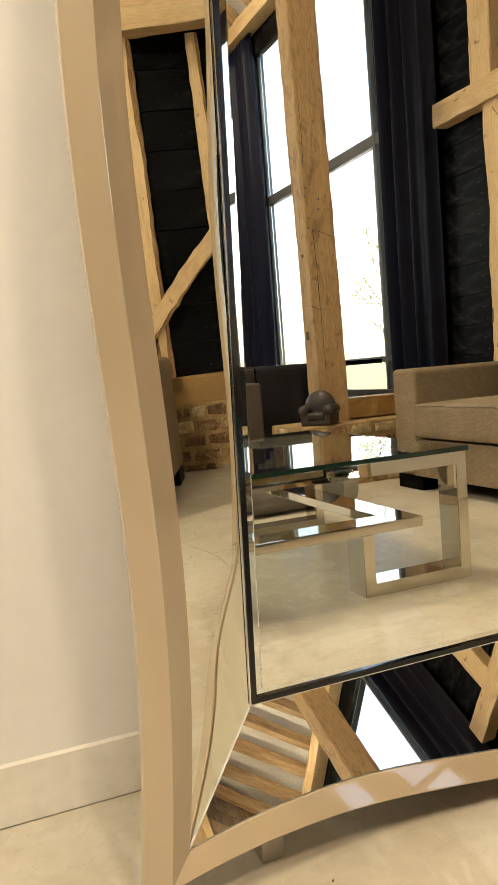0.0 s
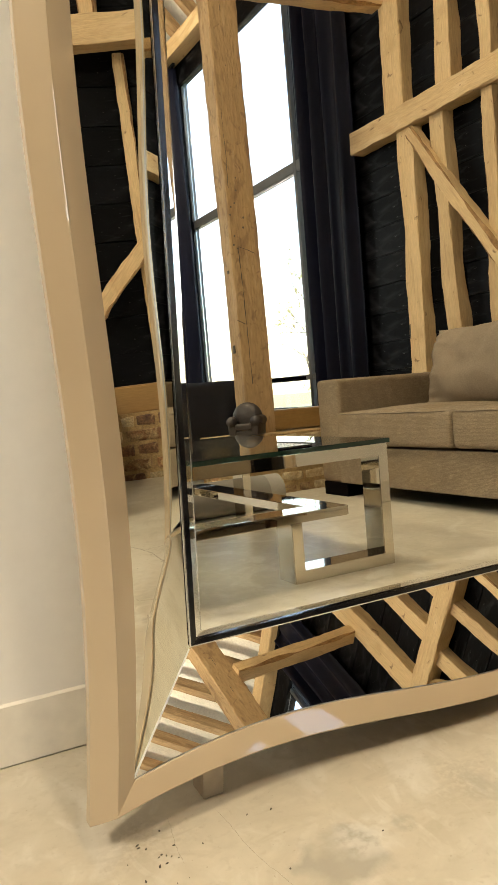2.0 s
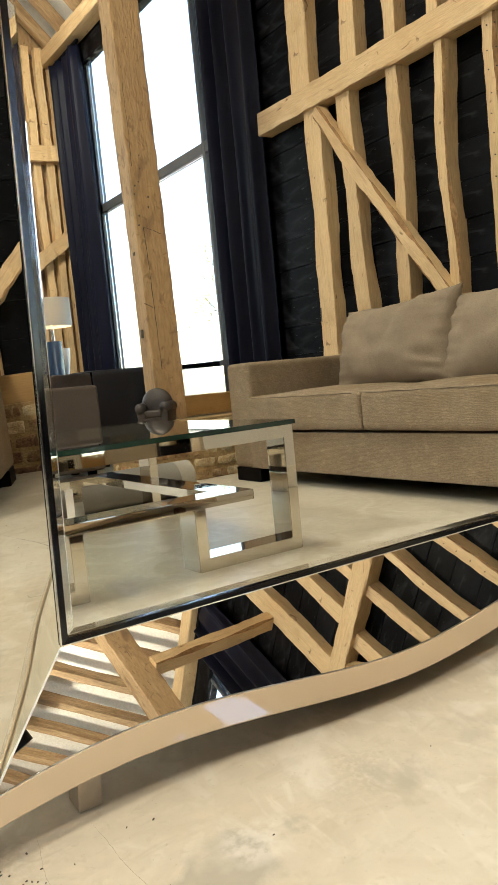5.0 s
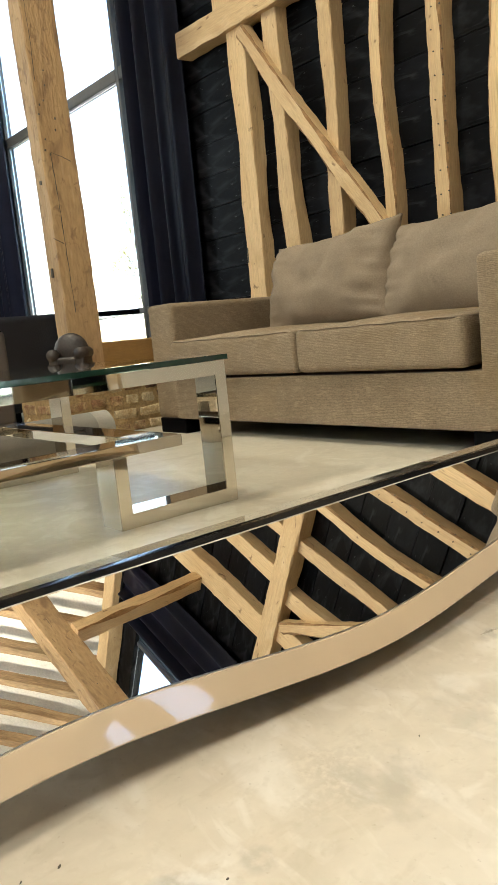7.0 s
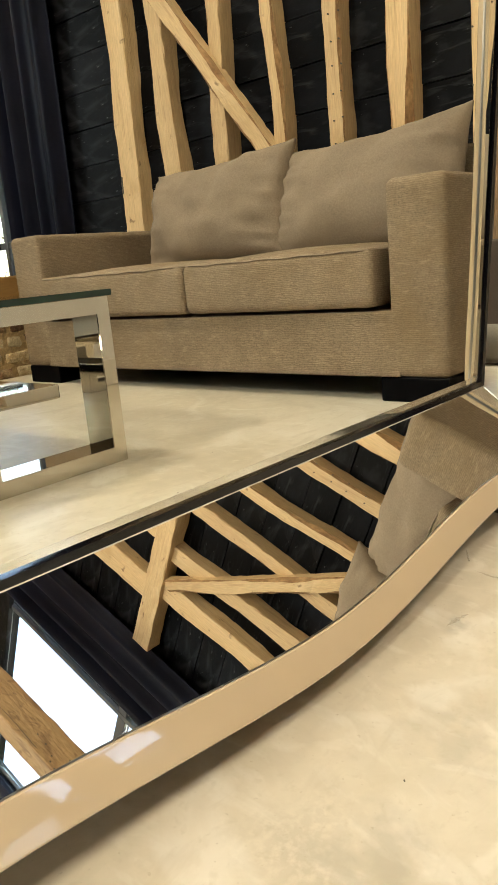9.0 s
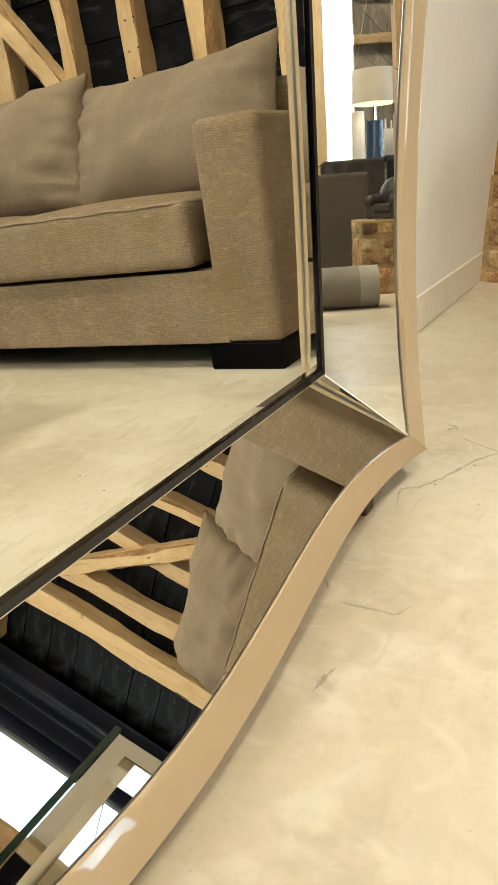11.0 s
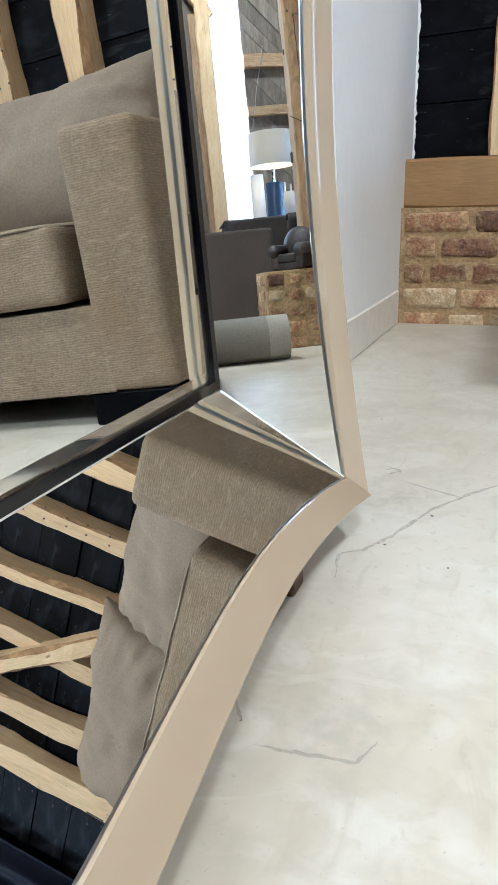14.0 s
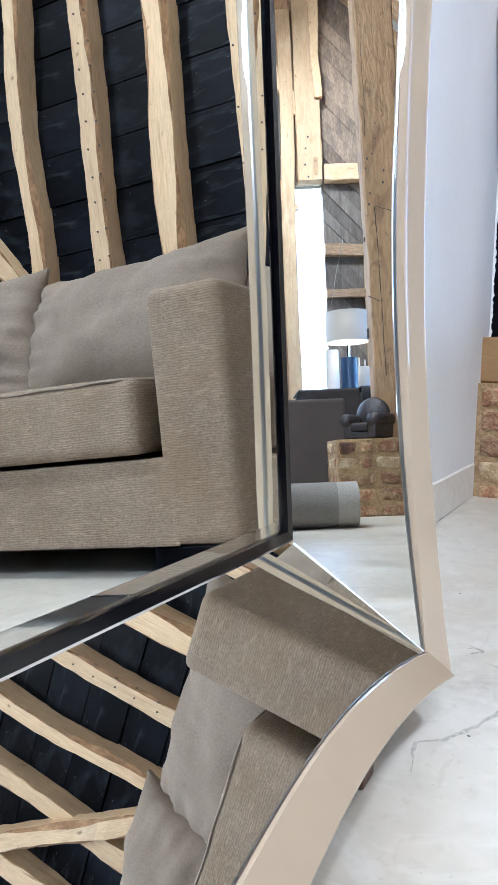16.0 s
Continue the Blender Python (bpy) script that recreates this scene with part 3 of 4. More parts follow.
z, i = 0.50, 0
while z < EAVES:
    h = 0.205
    for y0, y1 in ((0.20, W0), (W1, YE)):
        if z + h > WT:
            y0, y1 = (0.20, YE) if y0 > 0 else (None, None)
        if y0 is None:
            continue
        bm = strip([[(0.011 + skew(y), y, 0.003), (0.0165 + skew(y), y, h), (0.055 + skew(y), y, h), (0.055 + skew(y), y, 0.003)] for y in sorted({y0, min(y0, max(y1, -0.75)), y1}, reverse=True)])
        part("board", bm, BOARD, wall_right, matrix=pose(XR - 0.02 + random.uniform(-0.003, 0.003), 0, z))
    z += h
    i += 1
part("backing", box((XR + 0.26, 0.25, 0), (XR + 0.36, W0, EAVES)), BLACK, wall_right)
part("backing", box((XR + 0.045, -3.45, 0), (XR + 0.259, W0, EAVES)), BLACK, wall_right)
part("backing", box((XR + 0.045, W1, 0), (XR + 0.25, YE, EAVES)), BLACK, wall_right)
part("backing", box((XR + 0.045, W0 - 0.001, WT), (XR + 0.25, W1 + 0.001, EAVES)), BLACK, wall_right)
part("backing", box((XR + 0.045, W0 - 0.001, 0), (XR + 0.25, W1 + 0.001, WB)), BLACK, wall_right)

frame_wall = tagged(empty("timber_frame"), "pale hewn oak studs, rails and braces on the wall", "timber frame", kind="structure")
SX, SD = 3.05, 0.11
Y = (0, 1, 0)
RAIL_Z = 2.34
# studs below the rail: y at foot, y at head, width, bend
LOW = [(-2.875, -2.86, 0.195, 0.004), (-2.515, -2.56, 0.165, 0.014), (-2.175, -2.13, 0.135, 0.012), (-1.795, -1.775, 0.105, 0.021), (-1.455, -1.455, 0.115, 0.004), (-1.14, -1.125, 0.145, 0.014), (-0.79, -0.80, 0.10, 0.006), (-0.50, -0.497, 0.086, 0.004), (-0.13, -0.134, 0.098, 0.005)]
for k, (ya, yb, w, b) in enumerate(LOW):
    face = 2.995 if ya < -0.9 else 3.01 if ya < -0.6 else 3.05 if ya < -0.3 else 3.138
    sd = 3.105 + skew(ya) - face
    sx = face + sd / 2
    cut = 0.036 if w > 0.09 else 0.016
    beam("stud", (sx, ya - cut / 2, 0.49 if ya < -0.6 else 0.5285), (sx, yb - cut / 2, RAIL_Z - 0.06), Y, w - cut, sd, OAK, frame_wall, seed=k, bend=b * (1.0 if k == 3 else 0.6), rough=0.003, steps=30, edge=WANEY_OAK)
for k, (ya, w) in enumerate(((-2.95, 0.23), (-2.475, 0.175), (-2.135, 0.15), (-1.815, 0.13), (-1.45, 0.12), (-1.1, 0.13), (-0.7, 0.12), (-0.25, 0.12))):
    sx = (2.995 + 3.105 + skew(ya)) / 2
    beam("stud", (sx, ya - 0.018, RAIL_Z + 0.06), (sx, ya + 0.002, 4.22), Y, w - 0.036, 0.11 + skew(ya), OAK, frame_wall, seed=20 + k, bend=0.006, rough=0.003, steps=30, edge=WANEY_OAK)
beam("rail", (SX - 0.025, -3.42, RAIL_Z), (SX - 0.025, 0.10, RAIL_Z), (0, 0, 1), 0.15, 0.13, OAK, frame_wall, seed=40, bend=0.006, rough=0.004, steps=40, edge=WANEY_OAK)
beam("brace", (SX - 0.06, -2.80, 2.22), (SX - 0.06, -1.78, 0.86), (0, 1, 0.7), 0.088, 0.08, OAK, frame_wall, seed=41, bend=0.005, rough=0.004, steps=30, edge=WANEY_OAK)
beam("brace", (SX + 0.0, -0.58, 0.76), (SX + 0.06, 0.10, 1.555), (0, 1, -0.9), 0.082, 0.07, OAK, frame_wall, seed=42, bend=0.006, edge=WANEY_OAK)
beam("wall_plate", (SX - 0.02, 0.10, 4.29), (SX - 0.02, YE + 0.06, 4.29), (0, 0, 1), 0.16, 0.2, OAK, frame_wall, seed=43, bend=0.01)
beam("sill_beam", (3.240, 0.15, 0.450), (3.105, -3.0, 0.450), (0, 0, 1), 0.155, 0.19, SILL_OAK, frame_wall, seed=44, bend=0.003, rough=0.002)
for y, z0, z1, step in ((-1.455, 0.62, 2.2, 0.105), (-0.80, 0.62, 2.2, 0.21)):
    z = z0
    while z < z1:
        for dy in (-0.025, 0.022):
            part("nail_hole", tube(0.0036, 0.0036, -0.003, 0.003, 8), SPECK, frame_wall, matrix=pose(SX - SD / 2 - 0.003, y + dy + random.uniform(-0.006, 0.006), z + random.uniform(-0.01, 0.01), 0, 90))
        z += step

part("mortise", box((SX - SD / 2 - 0.001, -2.955, 0.90), (SX - SD / 2 + 0.004, -2.944, 0.995), 0.001, 1), SPECK, frame_wall)

# window joinery
window = tagged(empty("window_1"), "tall dark aluminium framed window of large clear panes", "window", kind="structure")
XW = XR + 0.06
for a, b in (((W0, WB), (W0 - 0.07, WT)), ((W1 + 0.07, WB), (W1, WT)), ((W0 - 0.07, WT - 0.09), (W1 + 0.07, WT)), ((W0 - 0.07, WB), (W1 + 0.07, WB + 0.07))):
    part("window_frame", box((XW - 0.05, a[0], a[1]), (XW + 0.05, b[0], b[1]), 0.004, 1), FRAME_METAL, window)
for ym in (-4.42, -6.56):
    part("mullion", box((XW - 0.04, ym - 0.022, WB + 0.071), (XW + 0.04, ym + 0.022, WT - 0.091), 0.004, 1), FRAME_METAL, window)
cuts = [W0 - 0.07, -4.398, -4.442, -6.538, -6.582, W1 + 0.07]
for a, b in zip(cuts[::2], cuts[1::2]):
    part("transom", box((XW - 0.038, a - 0.001, 2.455), (XW + 0.038, b + 0.001, 2.545), 0.004, 1), FRAME_METAL, window)
    for z0, z1 in ((WB + 0.072, 2.454), (2.546, WT - 0.092)):
        p = part("pane", box((XW - 0.006, a - 0.002, z0), (XW + 0.006, b + 0.002, z1)), GLASS, window)
        p.visible_shadow = False

part("low_transom", box((XW - 0.034, W0 - 0.071, 0.70), (XW - 0.008, W1 + 0.071, 0.748), 0.003, 1), FRAME_METAL, window)


def curtain(y0, y1, z0, z1, folds, label, seed):
    """A hanging curtain with deep folds, gathered at the top on a rail."""
    rnd = random.Random(seed)
    n, rows = folds * 10, []
    ph = [rnd.uniform(-0.5, 0.5) for _ in range(folds + 1)]
    for j in range(25):
        u = j / 24
        front, back = [], []
        for i in range(n + 1):
            s = i / n
            k = s * folds
            amp = 0.035 + 0.03 * math.sin(k * 1.3 + seed) + 0.012 * u
            wob = 0.5 * noise.noise(Vector((k * 0.6, u * 2.2, seed)))
            x = amp * math.sin(6.283 * (k + wob * 0.35 + 0.12 * math.sin(u * 3 + k)))
            yy = y0 + (y1 - y0) * s + 0.012 * math.sin(u * 4 + k * 2)
            front.append((x, yy, z1 + (z0 - z1) * u))
            back.append((x + 0.006, yy, z1 + (z0 - z1) * u))
        rows.append(front + back[::-1])
    root = tagged(empty("curtain", pose(2.99, 0, 0)), label, "curtain", group="window curtains")
    part("cloth", strip(rows), CURTAIN, root, matrix=pose(2.99, 0, 0), smooth=True)
    part("curtain_rail", box((2.985, y0 + 0.05, z1), (3.015, y1 - 0.05, z1 + 0.03), 0.003, 1), BLACK, root)
    return root


curtain(-3.47, -4.06, 0.03, 4.14, 4, "floor-length dark navy curtain hanging beside the tall window", 3)
curtain(-6.46, -7.08, 0.03, 4.14, 5, "gathered dark navy curtain at the far side of the window", 8)

# ---------------------------------------------------------------- end wall with a narrow light, studs and rails
wall_end = tagged(empty("wall_end"), "end wall of dark boards, oak studs and rails", "wall", kind="structure")
D0X, D1X, DTOP = -3.4, 0.4, 3.75      # a made-up, unseen barn door behind the fill lamp
for a, b in (((XL, 0), (D0X, EAVES)), ((D1X, 0), (1.71, EAVES)), ((D0X, DTOP), (D1X, EAVES)), ((2.0, 0), (XR, EAVES)), ((1.71, 0), (2.0, 0.75)), ((1.71, 3.2), (2.0, EAVES))):
    part("backing", box((a[0], YE - 0.2, a[1]), (b[0], YE, b[1])), GREY_BOARD, wall_end)
door = tagged(empty("made_up_door"), "made-up unseen barn door, opaque pale panes over oak panels", "glazed door", kind="structure")
for k in range(4):
    x = D0X + (D1X - D0X - 0.06) * k / 3
    part("door_frame", box((x, YE - 0.16, 0.0), (x + 0.06, YE - 0.10, DTOP), 0.004, 1), FRAME_METAL, door)
    if k < 3:
        part("pane", box((x + 0.061, YE - 0.135, 1.661), (x + (D1X - D0X - 0.06) / 3 - 0.001, YE - 0.125, DTOP - 0.061)), OPAQUE_PANE, door)
        part("panel", box((x + 0.061, YE - 0.15, 0.075), (x + (D1X - D0X - 0.06) / 3 - 0.001, YE - 0.115, 1.599), 0.003, 1), OLD_OAK, door, "added oak lower panel that keeps low reflections brown")
        for z0, z1 in ((0.0, 0.074), (1.60, 1.66), (DTOP - 0.06, DTOP)):
            part("door_frame", box((x + 0.061, YE - 0.158, z0), (x + (D1X - D0X - 0.06) / 3 - 0.001, YE - 0.102, z1), 0.004, 1), FRAME_METAL, door)
bm = strip([[(XL - 0.2, y, EAVES), (XR + 0.2, y, EAVES), (RIDGE_X, y, 7.95)] for y in (YE, YE - 0.2)])
part("gable", bm, OLD_OAK, wall_end)
p = part("pane", box((1.712, YE - 0.1, 0.752), (1.998, YE - 0.09, 3.198)), GLASS, wall_end)
p.visible_shadow = False
part("boarding", box((2.471, YE, 0.0), (XR - 0.06, YE + 0.006, EAVES - 0.05)), RAFTER_OAK, wall_end)
for k in range(5):
    x = 2.46 + k * 0.145
    beam("stud", (x, YE + 0.05, 0.02), (x, YE + 0.05, 3.2), (1, 0, 0), 0.085, 0.09, OAK, wall_end, seed=60 + k, bend=0.006)
    beam("stud", (x, YE + 0.05, 3.34), (x, YE + 0.05, 4.4), (1, 0, 0), 0.085, 0.09, OAK, wall_end, seed=70 + k, bend=0.006)
beam("rail", (2.02, YE + 0.08, 3.25), (XR - 0.06, YE + 0.08, 3.25), (0, 0, 1), 0.17, 0.14, OAK, wall_end, seed=80, bend=0.006)
beam("brace", (2.47, YE + 0.13, 1.96), (3.04, YE + 0.13, 2.36), (0, 0, 1), 0.14, 0.06, OAK, wall_end, seed=81)
beam("rail", (2.0, YE + 0.06, 2.45), (2.5, YE + 0.06, 2.43), (0, 0, 1), 0.12, 0.1, RAFTER_OAK, wall_end, seed=82, bend=0.002, rough=0.003)
beam("jamb", (1.64, YE + 0.06, 0.0), (1.64, YE + 0.06, 5.0), (1, 0, 0), 0.14, 0.14, OAK, wall_end, seed=83)
zc = 0.62
while zc < 6.2:
    g, h = random.uniform(0.0, 0.02), random.uniform(0.15, 0.24)
    bm = strip([[(x, YE + 0.002, zc - (x - 2.0) * 1.1), (x, YE + 0.022 + g, zc - (x - 2.0) * 1.1), (x, YE + 0.022 + g, zc + h - 0.006 - (x - 2.0) * 1.1), (x, YE + 0.002, zc + h - 0.006 - (x - 2.0) * 1.1)] for x in (2.003, 2.47)])
    part("slanting_board", bm, GREY_BOARD if zc < 3.3 else ROOF_BOARD, wall_end)
    zc += h
beam("rail", (2.0, YE + 0.06, 1.985), (2.5, YE + 0.06, 1.975), (0, 0, 1), 0.085, 0.1, RAFTER_OAK, wall_end, seed=86, bend=0.002, rough=0.003)
beam("jamb", (1.875, YE + 0.08, 3.17), (1.86, YE + 0.08, 5.6), (1, 0, 0), 0.26, 0.16, OAK, wall_end, seed=84, bend=0.006)
beam("brace", (1.17, YE + 0.06, 5.0), (1.79, YE + 0.06, 3.92), (1, 0, 0), 0.13, 0.1, OAK, wall_end, seed=85, bend=0.01)
beam("brace", (1.17, YE + 0.06, 3.73), (1.70, YE + 0.06, 2.87), (1, 0, 0), 0.11, 0.1, OAK, wall_end, seed=87, bend=0.008)
beam("curved_brace", (1.975, YE + 0.19, 4.02), (1.955, YE + 0.19, 5.3), (1, 0, 0), 0.075, 0.05, OAK, wall_end, seed=88, bend=0.012, taper=1.3)
beam("stud", (1.535, YE + 0.05, 0.0), (1.535, YE + 0.05, 2.9), (1, 0, 0), 0.075, 0.09, RAFTER_OAK, wall_end, seed=89, bend=0.006)
for px_, pz_ in ((1.83, 3.50), (1.86, 3.62), (1.82, 3.33), (1.85, 3.20)):
    part("peg_hole", tube(0.011, 0.009, -0.004, 0.004, 9), SPECK, wall_end, matrix=pose(px_, YE + 0.166, pz_, 90))
part("mortise", box((1.905, YE + 0.155, 3.22), (1.955, YE + 0.164, 3.62), 0.002, 1), OLD_OAK, wall_end)

# ---------------------------------------------------------------- low brick wall, oak post, cross beam
low_wall = tagged(empty("low_brick_wall", pose(1.5, -2.85, 0)), "low old brick dwarf wall with mortar caps", "brick wall", kind="structure")
LW = (1.525, 3.05, -2.86, -3.30, 0.365)
part("core", box((LW[0] + 0.002, LW[2] - 0.002, 0), (LW[1], LW[3] + 0.002, LW[4] - 0.0005), 0.006, 2), MORTAR, low_wall)
post = tagged(beam("oak_post", (1.846, -3.1245, 0.362), (1.786, -3.1245, 5.35), (1, 0, 0), 0.198, 0.14, OLD_OAK, None, seed=90, bend=0.007, rough=0.0035, steps=60), "massive weathered oak arcade post with peg holes", "post")
PF = -3.0545        # the post's face towards the mirror
for x, z, r in ((1.745, 1.755, 0.008), (1.735, 1.707, 0.008), (1.770, 1.779, 0.007), (1.792, 1.932, 0.006), (1.789, 1.856, 0.007), (1.824, 1.694, 0.009), (1.818, 1.634, 0.009), (1.752, 1.582, 0.007), (1.745, 1.527, 0.008), (1.772, 1.506, 0.007), (1.789, 2.599, 0.006)):
    part("peg_hole", tube(r * 0.55, r * 0.4, -0.004, 0.004, 9), SPECK, post, matrix=pose(x + 0.011, PF - 0.001, z, 90) @ Matrix.Diagonal((1, 1.5, 1, 1)))
for line, wide in ((((1.782, 1.515), (1.790, 1.35), (1.796, 1.18), (1.800, 0.95), (1.806, 0.62)), 0.0022), (((1.732, 1.072), (1.760, 1.060), (1.795, 1.042)), 0.0022), (((1.785, 1.517), (1.85, 1.497), (1.902, 1.475)), 0.002), (((1.744, 2.34), (1.752, 2.05), (1.748, 1.83)), 0.0016), (((1.80, 3.6), (1.79, 3.1), (1.795, 2.7)), 0.002)):
    rows = []
    for (x0, z0), (x1, z1) in zip(line, line[1:]):
        for i in range(6):
            u = i / 6
            w = wide * random.uniform(0.5, 1.3)
            across = Vector((z1 - z0, 0, x0 - x1)).normalized() * w
            p = Vector((x0 + (x1 - x0) * u + random.uniform(-0.002, 0.002), PF + 0.002, z0 + (z1 - z0) * u))
            rows.append([p - across, p + across])
    part("split", strip(rows, closed=False), SPECK, post)
for y, z, h in ((-3.13, 1.985, 0.03), (-3.13, 0.898, 0.05), (-3.12, 1.372, 0.02)):
    part("peg_hole", box((1.733, y - 0.01, z - h / 2), (1.742, y + 0.01, z + h / 2), 0.002, 1), SPECK, post)
tagged(beam("sole_plate", (1.945, -3.14, 0.435), (2.99, -3.14, 0.435), (0, 0, 1), 0.125, 0.16, SILL_OAK, None, seed=91, bend=0.003, rough=0.002), "honey-coloured oak sole plate on the dwarf wall", "beam")
tagged(beam("cross_beam", (1.90, -3.07, 3.09), (2.992, -3.06, 3.16), (0, 0, 1), 0.095, 0.12, OAK, None, seed=92, bend=0.004, rough=0.003, edge=WANEY_OAK), "pale oak cross beam between post and wall", "beam")


# ---------------------------------------------------------------- the leaning mirror
LEAN = 4.094
MW, MH = 1.145, 1.70                     # the pane
SLOPES = (0.651, 0.629, 0.632, 0.643)   # rise of the side panels towards the room
mir = Matrix(((1, 0, 0, 0), (0, math.sin(radians(LEAN)), -math.cos(radians(LEAN)), 0), (0, math.cos(radians(LEAN)), math.sin(radians(LEAN)), 0.2255), (0, 0, 0, 1)))
mirror = tagged(empty("floor_mirror", pose(0.57, -0.02, 0)), "large leaning mirror in a wavy champagne lacquered frame", "mirror")


def wave(s, corner, inward, middle):
    """How far the outline stands off the pane along one side, s from corner to corner."""
    s = min(s, 1 - s) * 2
    keys = ((0, corner), (0.34, inward), (1, middle))
    for (a, va), (b, vb) in zip(keys, keys[1:]):
        if s <= b:
            u = (s - a) / (b - a)
            u = u * u * (3 - 2 * u) if a > 0 else 1 - (1 - u) ** 2
            return va + (vb - va) * u
    return middle


N = 72
D0 = 0.138


def side_point(side, s, d, along_extra=0.0, c=0.0):
    """A point of the mirror's own plane: side 0 bottom, 1 right, 2 top, 3 left; d outward from the pane."""
    e = d if along_extra is None else along_extra
    if side in (0, 2):
        a = -e + (MW + 2 * e) * s
        return (a, -d if side == 0 else MH + d, c)
    b = -e + (MH + 2 * e) * s
    return (MW + d if side == 1 else -d, b, c)


def depth_at(side, s):
    return wave(s, D0, 0.118, 0.149) if side in (0, 2) else wave(s, D0, 0.117, 0.153)


PROFILE = [(-0.003, -0.010), (-0.003, 0.002), (0.0, 0.004), (0.0270, 0.0190), (0.0290, 0.0202), (0.0312, 0.0196), (0.0430, -0.0005), (0.0450, -0.0035), (0.0450, -0.0200), (0.0, -0.0200)]
SIDE_PROFILE = [({0.0430: 0.0600, 0.0450: 0.0625}.get(u, u), 0.0105 if (u, v) == (0.0, 0.004) else 0.0085 if (u, v) == (-0.003, 0.002) else v) for u, v in PROFILE]
for side, name in ((0, "lower"), (1, "side"), (2, "upper"), (3, "side")):
    rows_in, rows = [], []
    for i in range(N + 1):
        s = i / N
        d = depth_at(side, s)
        slope = SLOPES[side]
        rows_in.append([side_point(side, s, 0.0015, 0.0015, slope * 0.0015), side_point(side, s, d + 0.002, D0, slope * (d + 0.002))])
        w = min(1.0, min(s, 1 - s) / 0.08) if side in (1, 3) else 0.0
        rows.append([side_point(side, s, d + (ub if side in (0, 2) else us), D0 + (us if side in (0, 2) else ub), slope * d + vb + (vs - vb) * w) for (ub, vb), (us, vs) in zip(PROFILE, SIDE_PROFILE)])
    part("mirror_panel", strip(rows_in, closed=False), MIRROR, mirror, "sloping mirror panel", mir)
    fr = part("frame_rail", strip(rows), CHAMPAGNE, mirror, matrix=mir, smooth=True)
    fr.data.set_sharp_from_angle(angle=radians(20))
    rows = [[side_point(side, i / N, depth_at(side, i / N) + u, D0 + u, SLOPES[side] * depth_at(side, i / N) + v - (0.0016 if side == 0 else 0)) for u, v in ((-0.0041, -0.004), (-0.0041, 0.0002), (-0.0032, 0.0006), (-0.0032, -0.004))] for i in range(N + 1)]
    part("inner_trim", strip(rows), TRIM, mirror, "thin dark metal inner line", mir, smooth=True).data.set_sharp_from_angle(angle=radians(30))
# bright ground edges where two panels meet
for ca, cb, da, db in ((0, 0, -1, -1), (MW, 0, 1, -1), (MW, MH, 1, 1), (0, MH, -1, 1)):
    rise = (SLOPES[0 if cb == 0 else 2] + SLOPES[3 if ca == 0 else 1]) / 2
    rows = [[(ca + da * d + da * k * 0.0011, cb + db * d - db * k * 0.0011, rise * d + up) for k, up in ((-1, -0.002), (-0.6, 0.0012), (0.6, 0.0012), (1, -0.002))] for d in (0.004, 0.07, D0 - 0.004)]
    part("mitre_line", strip(rows), GROUND_EDGE, mirror, "bright ground glass mitre", mir)
# the raised pane, its bevel and its black edge
EDGE, BEV, H = 0.0085, 0.011, 0.0
BEVEL = 3.2
part("mirror_pane", strip([[(a, b, H) for a, b in ((EDGE + BEV, EDGE + BEV), (MW - EDGE - BEV, EDGE + BEV))], [(a, b, H) for a, b in ((EDGE + BEV, MH - EDGE - BEV), (MW - EDGE - BEV, MH - EDGE - BEV))]], closed=False), MIRROR, mirror, "flat mirror glass", mir)
o = [(EDGE, EDGE), (MW - EDGE, EDGE), (MW - EDGE, MH - EDGE), (EDGE, MH - EDGE)]
q = [(EDGE + BEV, EDGE + BEV), (MW - EDGE - BEV, EDGE + BEV), (MW - EDGE - BEV, MH - EDGE - BEV), (EDGE + BEV, MH - EDGE - BEV)]
for i in range(4):
    j = (i + 1) % 4
    bm = bmesh.new()
    bm.faces.new([bm.verts.new((*p, H - 0.0024)) for p in (o[i], o[j], q[j], q[i])])
    part("bevel_silvering", bm, MIRROR, mirror, "silvered strip behind the bevel", mir)
bm = bmesh.new()
rings = [[bm.verts.new((*p, H + h)) for p in ps] for ps, h in ((o, -0.0016), (o, 0.0001 - BEV * math.tan(radians(BEVEL))), (q, 0.0001), (q, -0.0016))]
for a, b in zip(rings, rings[1:] + rings[:1]):
    for i in range(4):
        bm.faces.new((a[i], a[(i + 1) % 4], b[(i + 1) % 4], b[i]))
part("bevel", bm, BEVEL_GLASS, mirror, "bevelled glass edge", mir)
out = [(0, 0), (MW, 0), (MW, MH), (0, MH)]
for i in range(4):
    j = (i + 1) % 4
    ring = lambda k: [(*out[k], -0.004), (*out[k], 0.0042), (*o[k], 0.0036), (*o[k], -0.004)]
    part("black_edge", strip([ring(i), ring(j)]), EDGE_BLACK, mirror, "thin black edge strip", mir)
    sil = lambda k, w, c: (out[k][0] + (w if out[k][0] > 0.1 else -w), out[k][1] + (w if out[k][1] > 0.1 else -w), c)
    part("silver_line", strip([[sil(k, 0.0002, -0.001), sil(k, 0.0002, 0.0026), sil(k, 0.0022, 0.0026), sil(k, 0.0022, -0.001)] for k in (i, j)]), SILVER, mirror, "thin silver line", mir)
part("backing_board", box((-0.10, -0.09, -0.03), (MW + 0.10, MH + 0.09, -0.012)), SKIRT, mirror, matrix=mir)
